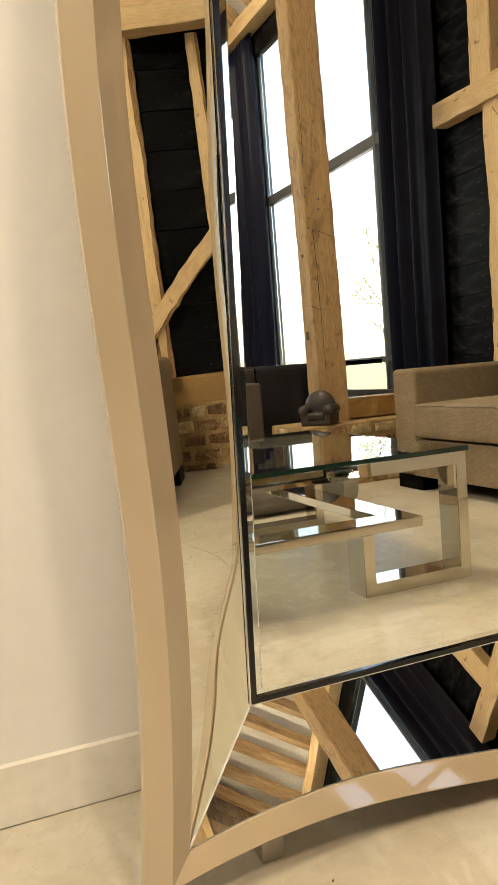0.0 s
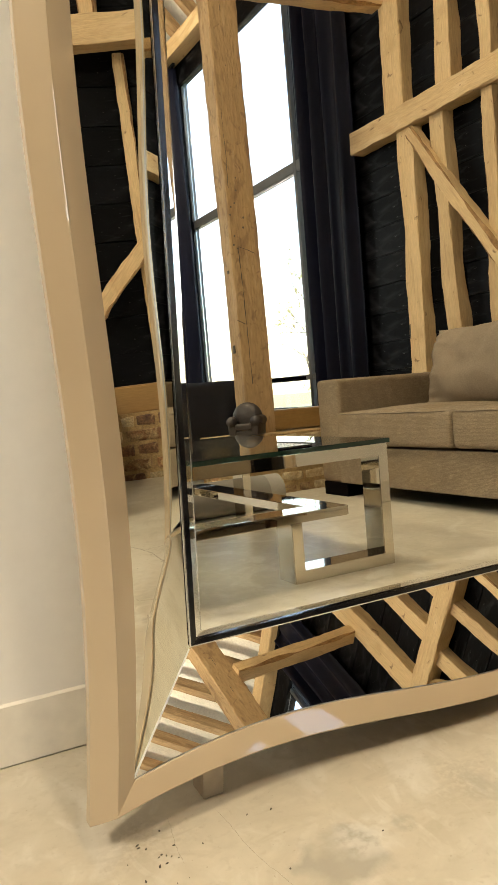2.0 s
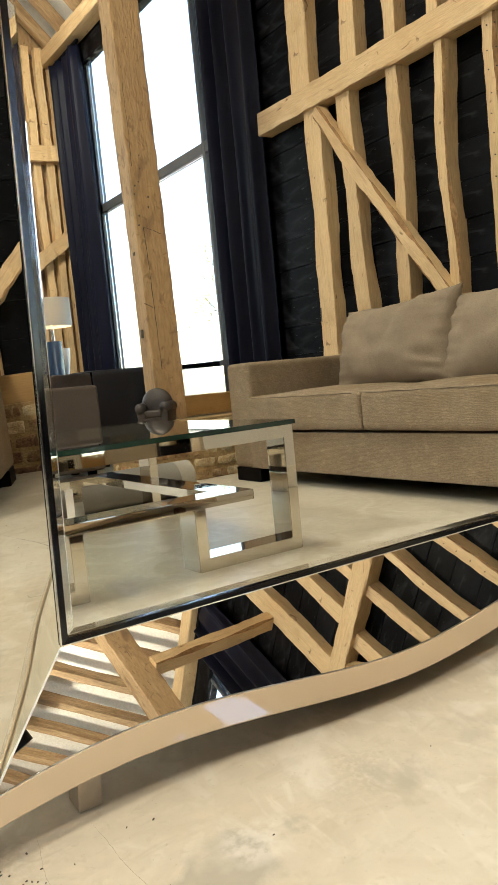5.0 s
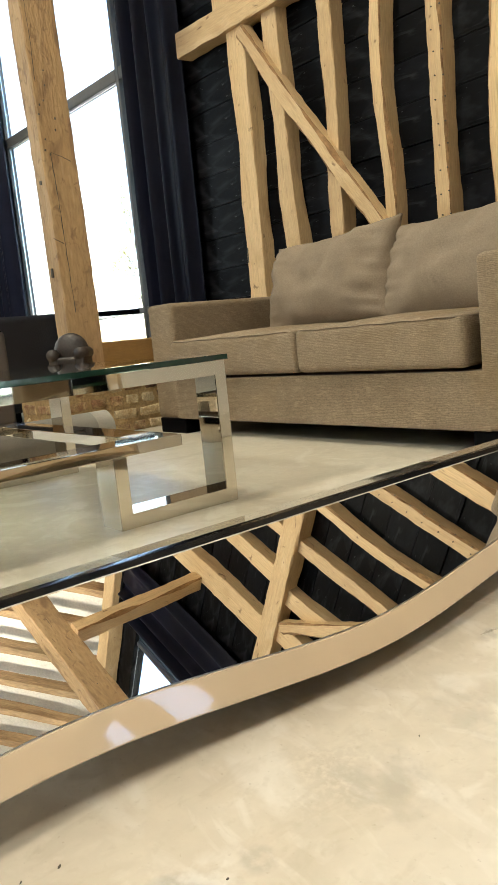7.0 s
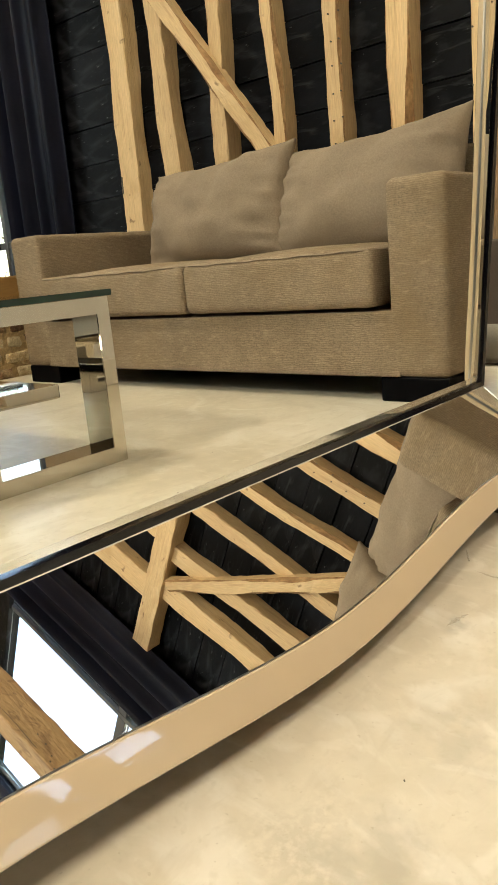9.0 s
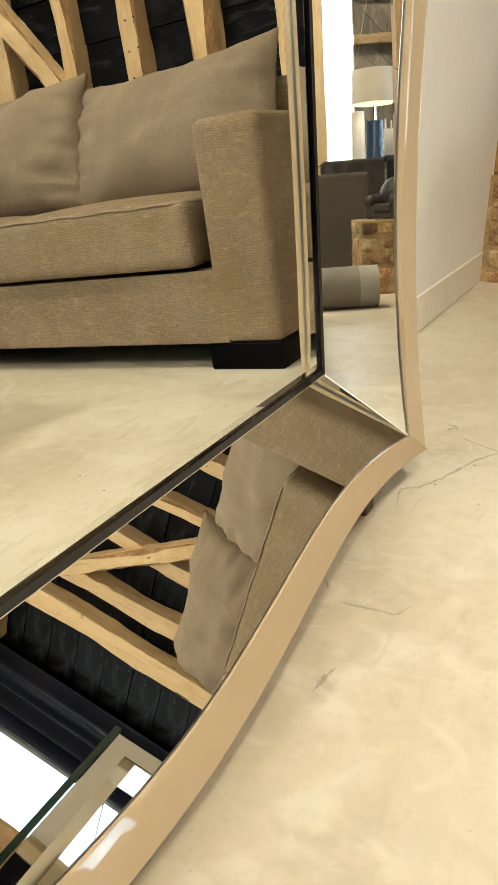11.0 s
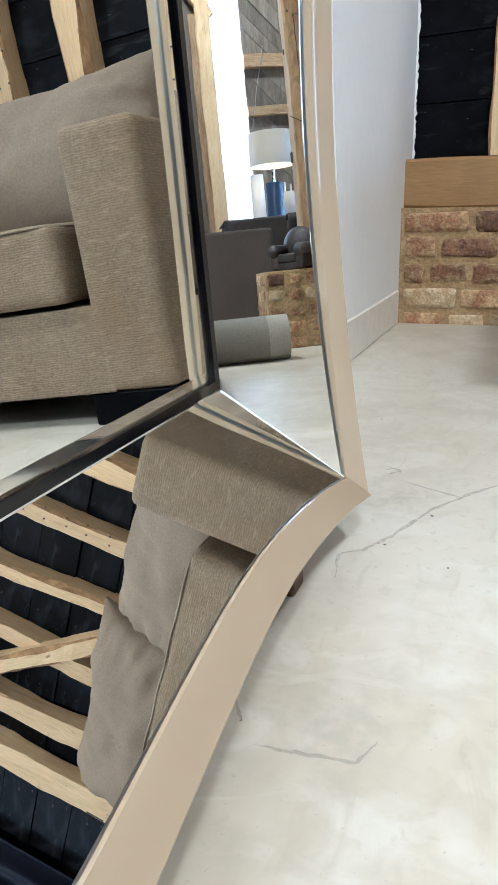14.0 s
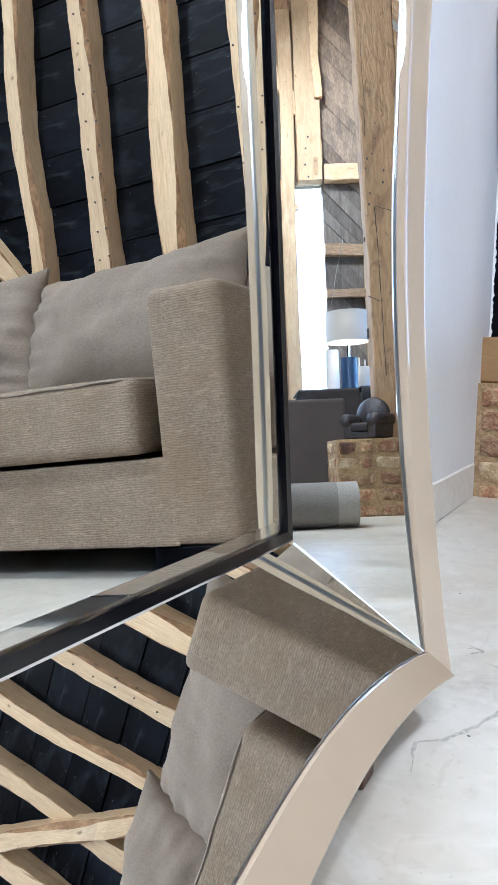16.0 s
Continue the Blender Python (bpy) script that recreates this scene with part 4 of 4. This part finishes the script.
for x, mat, lab in ((0.004, FOOT, "small grey foot block"), (1.184, FOOT_WOOD, "small dark wooden foot block")):
    part("foot", box((x - 0.018, -0.062 if x < 0.5 else -0.071, 0.0), (x + 0.018, -0.022, 0.07 if x < 0.5 else 0.045), 0.003, 2), mat, mirror, lab)

# ---------------------------------------------------------------- sofa by the stud wall
sofa = tagged(empty("sofa", pose(2.45, -1.53, 0)), "taupe ribbed two-seat sofa with plump back cushions", "sofa")
SF, SB, SN, SFAR = 1.975, 2.93, -0.462, -2.605
part("base", box((SF - 0.0008, -0.625, 0.0768), (SB, -2.43, 0.279), 0.006, 2), FABRIC, sofa)
for y0, y1 in ((SN, -0.656), (-2.395, SFAR)):
    bm = box((SF - 0.002, y0, 0.076), (SB, y1, 0.657), 0.032, 6)
    part("arm", bm, FABRIC, sofa, smooth=True).data.set_sharp_from_angle(angle=radians(50))
for y0, y1, sd in ((-0.694, -1.490, 1), (-1.496, -2.390, 2)):
    ob = part("seat_cushion", slab_cushion(0.62, abs(y1 - y0), 0.178, 0.032, 0.022, sd), FABRIC, sofa, matrix=pose(SF + 0.278, (y0 + y1) / 2, 0.290), smooth=True)
    rr = [Vector((SF + 0.42, y0 - 0.007, 0.4612)), Vector((SF + 0.20, y0 - 0.007, 0.4612)), Vector((SF + 0.03, y0 - 0.007, 0.4612)), Vector((SF - 0.016, y0 - 0.014, 0.4612))]
    rr += [Vector((SF - 0.027, y0 - 0.045 + (y1 - y0 + 0.09) * i / 30, 0.4612 + 0.0015 * math.sin(i * 0.9))) for i in range(31)]
    rr += [Vector((SF - 0.016, y1 + 0.014, 0.4612)), Vector((SF + 0.03, y1 + 0.007, 0.4612)), Vector((SF + 0.42, y1 + 0.007, 0.4612))]
    part("piping", strip([[p + (rr[min(j + 1, len(rr) - 1)] - rr[max(j - 1, 0)]).normalized().cross(Vector((0, 0, 1))) * 0.0032 * math.cos(a) + Vector((0, 0, 0.0032 * math.sin(a))) for a in (0, 1.57, 3.14, 4.71)] for j, p in enumerate(rr)]), CUSHION, ob)
part("dust_cover", box((SF + 0.03, SN - 0.03, 0.070), (SB - 0.03, SFAR + 0.03, 0.0762)), BLACK, sofa, "black cloth under the base")
part("backrest", box((2.66, -0.664, 0.279), (SB, -2.388, 0.80), 0.04, 4), FABRIC, sofa, smooth=True)
for yc, w, h, tilt, roll, sd in ((-1.765, 0.79, 0.475, 19, 3.2, 3.0), (-1.062, 0.83, 0.485, 20, 3.8, 9.0)):
    m = Matrix.Translation((2.475 if sd < 5 else 2.53, yc, 0.675)) @ Euler((0, radians(tilt), 0)).to_matrix().to_4x4() @ Euler((radians(roll), 0, 0)).to_matrix().to_4x4() @ Euler((0, 0, radians(90))).to_matrix().to_4x4()
    part("back_cushion", cushion_mesh(w, 0.27, h, 0.62, sd, dip=0.018 if sd < 5 else 0.03), CUSHION, sofa, "plump plain-woven back cushion", m, smooth=True)
for x, y in ((SF + 0.005, SN - 0.005), (SF + 0.005, SFAR + 0.235), (SB - 0.19, SN - 0.005), (SB - 0.19, SFAR + 0.235)):
    part("foot", box((x, y, 0.0), (x + 0.18, y - 0.23, 0.077), 0.004, 1), BLACK, sofa, "black block foot")

# ---------------------------------------------------------------- steel and glass coffee table
table = tagged(empty("coffee_table", pose(0.58, -1.5, 0)), "square glass coffee table on looping polished steel frames", "coffee table")
TX0, TX1, TYF, TYB, TD, TW = 0.005, 1.152, -0.945, -2.045, 0.10, 0.04


def loop_leg(x_out, x_in, yf):
    """One foot: from the top rail down, along the floor and up again to the middle frame."""
    s = 1 if x_out > x_in else -1
    bm = bmesh.new()
    y0, y1 = yf, yf - TD
    outline = [(x_out, 0.0), (x_out, 0.410), (x_out - s * TW, 0.370), (x_out - s * TW, TW), (x_in + s * TW, TW), (x_in + s * TW, 0.192), (x_in, 0.192), (x_in, 0.0)]
    f = [bm.verts.new((x, y0, z)) for x, z in outline]
    g = [bm.verts.new((x, y1, z)) for x, z in outline]
    for ring in (f, g):
        for quad in ((0, 1, 2, 3), (0, 3, 4, 7), (7, 4, 5, 6)):
            bm.faces.new([ring[k] for k in quad])
    for k in range(8):
        bm.faces.new((f[k], f[(k + 1) % 8], g[(k + 1) % 8], g[k]))
    bmesh.ops.recalc_face_normals(bm, faces=bm.faces)
    bmesh.ops.bevel(bm, geom=[e for e in bm.edges if e.calc_face_angle(0) > 0.5 and min(v.co.z for v in e.verts) < 0.36], offset=0.0018, segments=2, affect="EDGES")
    return bm


for yf in (TYF, TYB + TD):
    for xo, xi in ((TX1, 0.757), (TX0, 0.404)):
        part("leg", loop_leg(xo, xi, yf), CHROME, table)
    bm = bmesh.new()
    v = [[bm.verts.new((x, y, z)) for x, z in ((TX0, 0.410), (TX1, 0.410), (TX1 - TW, 0.370), (TX0 + TW, 0.370))] for y in (yf, yf - TD)]
    bm.faces.new(v[0])
    bm.faces.new(v[1])
    for k in range(4):
        bm.faces.new((v[0][k], v[0][(k + 1) % 4], v[1][(k + 1) % 4], v[1][k]))
    part("top_rail", bm, CHROME, table)
    part("middle_bar", box((0.18, yf, 0.1925), (0.976, yf - 0.105, 0.2245), 0.002, 2), CHROME, table)
for x0, x1 in ((0.18, 0.285), (0.871, 0.976)):
    part("middle_bar", box((x0, TYF - 0.106, 0.1925), (x1, TYB + TD + 0.001, 0.2245), 0.002, 2), CHROME, table)
part("glass_top", box((TX0 - 0.005, TYF + 0.006, 0.4115), (TX1 + 0.006, TYB - 0.006, 0.4265), 0.0015, 1), TOP_GLASS, table, "clear glass top with green edge")
gx0, gx1, gy0, gy1 = TX0 - 0.005, TX1 + 0.006, TYF + 0.006, TYB - 0.006
for a, b in (((gx0 - 0.001, gy0 - 0.001), (gx1 + 0.001, gy0 + 0.001)), ((gx0 - 0.001, gy1 - 0.001), (gx1 + 0.001, gy1 + 0.001)), ((gx0 - 0.001, gy0 - 0.0015), (gx0 + 0.001, gy1 + 0.0015)), ((gx1 - 0.001, gy0 - 0.0015), (gx1 + 0.001, gy1 + 0.0015))):
    part("glass_edge", box((*a, 0.4117), (*b, 0.4263)), GLASS_EDGE, table, "deep green polished glass edge")

# ---------------------------------------------------------------- things round the dwarf wall
def club_chair():
    """A tiny club armchair: drum arms, rolled back, seat pad."""
    root = tagged(empty("miniature_armchair", pose(1.675, -2.965, LW[4])), "tiny dark brown leather club chair on the dwarf wall", "ornament")
    at = pose(1.69, -2.965, LW[4], 0, 0, 222) @ Matrix.Diagonal((0.9, 0.9, 0.98, 1))
    for sx in (-1, 1):
        bm = bmesh.new()
        box((-0.026, -0.085, 0.0), (0.026, 0.075, 0.085), 0.012, 3, bm)
        bmesh.ops.create_cone(bm, cap_ends=True, segments=20, radius1=0.032, radius2=0.032, depth=0.165, matrix=pose(0, -0.005, 0.088, 90))
        part("arm", bm, LEATHER, root, matrix=at @ pose(sx * 0.082, 0, 0.004, 0, sx * 4, sx * -6), smooth=True)
    bm = bmesh.new()
    bmesh.ops.create_uvsphere(bm, u_segments=20, v_segments=14, radius=1.0, matrix=pose(0, 0.062, 0.108) @ Matrix.Diagonal((0.106, 0.05, 0.098, 1)))
    box((-0.085, 0.035, 0.0), (0.085, 0.095, 0.12), 0.02, 3, bm)
    part("backrest", bm, LEATHER, root, matrix=at, smooth=True)
    part("seat", box((-0.055, -0.088, 0.035), (0.055, 0.05, 0.078), 0.014, 4), LEATHER, root, matrix=at, smooth=True)
    part("front_panel", box((-0.055, -0.08, 0.004), (0.055, 0.05, 0.034), 0.006, 2), LEATHER, root, matrix=at)
    return root


club_chair()


def carpet_roll():
    root = tagged(empty("carpet_roll", pose(1.2, -2.40, 0)), "rolled grey carpet lying on the floor", "carpet roll")
    turn = pose(0, -2.40, 0.094, 0, 90, 0)
    for name, x0, x1, mat in (("roll", 0.75, 1.46, CARPET), ("pale_edge", 1.4605, 1.545, CARPET_EDGE)):
        rows = []
        for i in range(5):
            x = x0 + (x1 - x0) * i / 4
            rows.append([(x, -2.40 + (0.093 + 0.002 * math.sin(k * 1.7 + i)) * math.cos(k / 28 * 6.283), 0.093 + 0.092 * math.sin(k / 28 * 6.283)) for k in range(28)])
        part(name, strip(rows), mat, root, smooth=True).data.set_sharp_from_angle(angle=radians(40))
    rows = []
    for k in range(90):
        a, r = k / 90 * 6.283 * 4, 0.016 + 0.07 * k / 90
        rows.append([(1.5455, -2.40 + (r + e) * math.cos(a), 0.093 + (r + e) * math.sin(a)) for e in (-0.0025, 0.0025)])
    part("spiral", strip(rows, closed=False), CARPET, root)
    return root


carpet_roll()

settee = tagged(empty("settee", pose(1.1, -4.1, 0)), "dark taupe velvet settee seen from behind", "settee")
part("backrest", box((0.45, -3.80, 0.05), (1.70, -4.00, 0.628), 0.03, 4), VELVET, settee, smooth=True)
part("seat", box((0.62, -4.002, 0.10), (1.51, -4.26, 0.42), 0.03, 4), VELVET, settee, smooth=True)
for x in (0.45, 1.512):
    part("arm", box((x, -4.002, 0.05), (x + 0.168, -4.26, 0.56), 0.03, 4), VELVET, settee, smooth=True)
for x in (0.5, 1.6):
    for y in (-3.86, -4.19):
        part("leg", box((x, y, 0.0), (x + 0.05, y - 0.05, 0.055)), BLACK, settee)

side_table = tagged(empty("long_table", pose(2.4, -4.9, 0)), "long dark-topped table near the window", "table")
part("tabletop", box((1.86, -4.30, 0.695), (3.0, -5.55, 0.732), 0.004, 2), TABLE_BLACK, side_table, "dark glossy table top")
for x in (1.92, 2.36):
    for y in (-4.40, -5.44):
        part("leg", box((x, y, 0.0), (x + 0.06, y - 0.06, 0.696)), BLACK, side_table)


def drape(x0, x1, y0, y1, ztop, drop, mat, label, seed, name="table_cloth"):
    """A cloth over a table end: flat on top, hanging in soft folds at the front."""
    n, rows = 60, []
    for j in range(22):
        row = []
        for i in range(n + 1):
            s = i / n
            x = x0 + (x1 - x0) * s
            if j < 7:
                u = j / 7
                row.append((x, y1 + (y0 - y1) * u, ztop + 0.006 + 0.006 * noise.noise(Vector((s * 6, u * 3, seed)))))
            else:
                u = (j - 7) / 14
                row.append((x, y0 + 0.012 + 0.022 * u ** 0.6 * (0.8 + 0.35 * math.sin(s * 15 + 2 * math.sin(s * 6 + seed))), ztop - drop * u + 0.004))
        rows.append(row)
    bm = strip(rows, closed=False)
    ob = part(name, bm, mat, smooth=True)
    mod = ob.modifiers.new("thick", "SOLIDIFY")
    mod.thickness = 0.004
    return tagged(ob, label, "cloth")


drape(1.87, 2.46, -4.30, -4.95, 0.734, 0.66, CLOTH, "black cloth hanging over the table's front", 2.0)
drape(1.46, 1.855, -4.30, -5.0, 0.722, 0.25, LEATHER, "dark brown leather throw over the table's end", 5.0, "leather_throw")
tagged(part("side_cabinet", box((1.48, -4.33, 0.0), (1.84, -5.0, 0.719), 0.006, 2), BLACK), "low black cabinet under the leather throw", "cabinet")

lampthing = tagged(empty("table_lamp", pose(1.91, -5.12, 0.733)), "lit table lamp with ivory drum shade and blue ceramic base", "table lamp")
AT = pose(1.91, -5.12, 0.733)
part("base", tube(0.066, 0.064, 0.0, 0.295, 32), BLUE, lampthing, "blue glazed cylinder base", AT, smooth=True).data.set_sharp_from_angle(angle=radians(40))
part("neck", tube(0.012, 0.012, 0.294, 0.43, 16), SILVER, lampthing, "", AT)
rows = [[(r * math.cos(a), r * math.sin(a), z) for a in [k / 40 * 6.28319 for k in range(41)]] for r, z in ((0.169, 0.415), (0.166, 0.645), (0.162, 0.645), (0.165, 0.415), (0.169, 0.415))]
part("shade", strip(rows, closed=False), SHADE, lampthing, "ivory drum shade", AT, smooth=True).data.set_sharp_from_angle(angle=radians(50))
bm = bmesh.new()
bmesh.ops.create_uvsphere(bm, u_segments=16, v_segments=10, radius=0.035, matrix=pose(0, 0, 0.52))
part("bulb", bm, BULB, lampthing, "glowing bulb", AT, smooth=True)
lamp("lamp_light", "POINT", AT @ pose(0, 0, 0.57), LAMP, (1.0, 0.66, 0.36), shadow_soft_size=0.05)

rows = [[(2.19 - 0.165 * u + 0.004 * math.sin(u * 9) + 0.004 * math.cos(a), YE + 0.125 + 0.004 * math.sin(a), 2.566 - 0.746 * u) for a in (0, 1.57, 3.14, 4.71)] for u in [k / 20 for k in range(21)]]
tagged(part("hanging_cable", strip(rows), CARPET_EDGE), "thin pale cable hanging from an oak rail", "cable")
# this plain cylinder stands in for a second white lampshade
SHADE_DRUM = tagged(part("white_jar", tube(0.055, 0.052, 0.733, 1.13, 28, centre=(1.815, -5.40)), WHITE_GLAZE, smooth=True), "plain white cylinder standing in for a second lampshade beside the lamp", "vase")
BOWL = tagged(part("white_bowl", strip([[(2.062 + r * math.cos(k / 28 * 6.28319), -5.40 + r * math.sin(k / 28 * 6.28319), z) for k in range(28)] for r, z in ((0.045, 0.733), (0.06, 0.75), (0.082, 0.90), (0.086, 0.985), (0.080, 0.985), (0.074, 0.90))]), WHITE_GLAZE, smooth=True), "round white ceramic bowl on the long table", "bowl")
for thing in (SHADE_DRUM, BOWL):
    thing.data.set_sharp_from_angle(angle=radians(45))

for x, y, top in ((2.045, -5.50, 1.075), (2.095, -5.52, 1.06)):
    candle = tagged(empty("taper_candle", pose(x, y, 0.733)), "slim ivory candle in a low white holder", "candle", group="candles on the long table")
    part("holder", tube(0.022, 0.014, 0.733, 0.80, 16, centre=(x, y)), WHITE_GLAZE, candle)
    part("stick", tube(0.009, 0.007, 0.80, top, 12, centre=(x, y)), SHADE, candle, "ivory wax stick")

# ---------------------------------------------------------------- ceiling spotlights
for x, y, z, tx, ty, tz, power in SPOTS:
    fx = tagged(empty("spotlight", pose(x, y, z)), "black drum spotlight hung from a rafter", "spotlight", group="ceiling spotlights")
    d = look((x, y, z), (tx, ty, tz))
    part("housing", tube(0.235, 0.235, 0.01, 0.26, 40), BLACK, fx, "", d, smooth=True)
    part("rod", tube(0.008, 0.008, z + 0.1, RIDGE_Z + 0.23 - 0.953 * abs(x - RIDGE_X), 8), BLACK, fx, "", pose(x, y, 0))
    lamp("spot_light", "AREA", d, SPOT * power, (1.0, 0.88, 0.72), shape="DISK", size=0.45, spread=radians(150 if tz > 4 else 125))

# ---------------------------------------------------------------- outdoors
ground = tagged(part("ground", box((-400, -400, -0.4), (400, 400, -0.16)), GRASS), "rough spring grass round the barn", "ground", kind="structure")
tagged(part("pavement", box((3.4, -14, -0.18), (9.0, 3, -0.05)), PAVING), "pale paved terrace outside the window", "terrace", kind="structure")


def shrub(x, y, height, seed):
    """A bare spring shrub: forking stems and small leaf clumps."""
    rnd = random.Random(seed)
    root = tagged(empty("shrub", pose(x, y, -0.2)), "leafing spring shrub behind the terrace", "shrub")
    stems, leaves = bmesh.new(), bmesh.new()

    def grow(p, d, length, r, level):
        q = p + d * length
        n = d.orthogonal().normalized()
        m = d.cross(n)
        ring = lambda c, rad: [stems.verts.new(c + (n * math.cos(a) + m * math.sin(a)) * rad) for a in (0, 1.257, 2.513, 3.77, 5.027)]
        a, b = ring(p, r), ring(q, r * 0.65)
        for k in range(5):
            stems.faces.new((a[k], a[(k + 1) % 5], b[(k + 1) % 5], b[k]))
        if level == 0:
            for _ in range(5):
                c = q + Vector([rnd.gauss(0, 0.07) for _ in range(3)])
                u = Vector([rnd.gauss(0, 1) for _ in range(3)]).normalized() * 0.045
                v = u.orthogonal().normalized() * 0.022
                leaves.faces.new([leaves.verts.new(c + w) for w in (-u, v, u, -v)])
            return
        for _ in range(3 if level > 1 else 4):
            e = (d + Vector([rnd.gauss(0, 0.42) for _ in range(3)]) + Vector((0, 0, 0.12))).normalized()
            grow(p + d * length * rnd.uniform(0.55, 1), e, length * rnd.uniform(0.62, 0.85), r * 0.6, level - 1)

    for _ in range(4):
        grow(Vector((x + rnd.gauss(0, 0.1), y + rnd.gauss(0, 0.1), -0.2)), Vector((rnd.gauss(0, 0.25), rnd.gauss(0, 0.25), 1)).normalized(), height * 0.36, 0.035, 4)
    part("stems", stems, BARK, root)
    part("leaves", leaves, LEAF, root)


shrub(13.0, -19.0, 5.2, 1)
shrub(16.5, -20.0, 4.6, 2)

# ---------------------------------------------------------------- bricks, last
BRICKS = {}


def brick_mesh(ln, dep, h, kind, v):
    """A worn handmade brick of a given length, depth and height, its corners rounded off unevenly."""
    key = (round(ln, 3), round(h, 3), kind, v)
    if key not in BRICKS:
        bm = box((-ln / 2, -dep / 2, -h / 2), (ln / 2, dep / 2, h / 2), 0.013, 3)
        for w in bm.verts:
            s = Vector((w.co.x / ln, w.co.y / dep, w.co.z / h)) * 2.2 + Vector((v * 9.1 + kind * 3, ln * 40, v))
            w.co += Vector([noise.noise(s + Vector((j * 5, j, 0))) for j in range(3)]) * 0.0095
        BRICKS[key] = mesh(bm, "brick", (BRICK, LIME_BRICK, DARK_BRICK)[kind], True)
    return BRICKS[key]


def course(face, start, end, z, h, at, normal, parent, rnd, shares=(0.46, 0.26, 0.28), joint=0.018, lengths=(0.075, 0.10, 0.115, 0.13, 0.16, 0.19)):
    """One course of bricks along a face; face 'y' runs along y on a plane of x, 'x' along x on a plane of y."""
    p = start
    s = 1 if end > start else -1
    while (end - p) * s > 0.05:
        ln = rnd.choice(lengths)
        ln = min(ln, abs(end - p))
        kind = rnd.choices((0, 1, 2), shares)[0]
        c, dep = p + s * ln / 2, 0.05
        out_by = rnd.uniform(-0.003, 0.003)
        place = (at + normal * (out_by - dep / 2 + 0.004), c, z + h / 2) if face == "y" else (c, at + normal * (out_by - dep / 2 + 0.004), z + h / 2)
        me = brick_mesh(ln - joint, dep, h - joint, kind, rnd.randrange(4))
        turn = Euler((rnd.uniform(-0.02, 0.02), rnd.uniform(-0.02, 0.02), (1.5708 if face == "y" else 0) + rnd.uniform(-0.02, 0.02))).to_matrix().to_4x4()
        part("brick", me, None, parent, matrix=Matrix.Translation(place) @ turn)
        p += s * ln


rnd = random.Random(12)
plinth = tagged(empty("brick_plinth", pose(3.08, -1.4, 0)), "old brick plinth under the oak sill", "plinth", kind="structure")
rows = []
for j in range(61):
    y = 0.16 - 3.16 * j / 60
    rows.append([(3.30, y, 0.0)] + [(3.101 + 0.005 * noise.noise(Vector((1.5, y * 16, z * 22))), y, z) for z in [0.374 * i / 12 for i in range(13)]] + [(3.30, y, 0.374)])
part("mortar_bed", strip(rows), MORTAR, plinth)
for r in range(5):
    course("y", 0.135, -1.3, -0.037 + r * 0.0815, 0.0815, 3.098, -1, plinth, rnd, (0.36, 0.34, 0.30), 0.019, (0.085, 0.12, 0.135, 0.15, 0.19, 0.22))
for r in range(5):
    zz = -0.014 + r * 0.0755
    course("x", LW[0], LW[1] - 0.1, zz, 0.0755, LW[2], 1, low_wall, rnd, (0.5, 0.4, 0.1), 0.022)
    course("y", LW[2] - 0.052, LW[3], zz, 0.0755, LW[0], -1, low_wall, rnd, (0.5, 0.4, 0.1), 0.022)
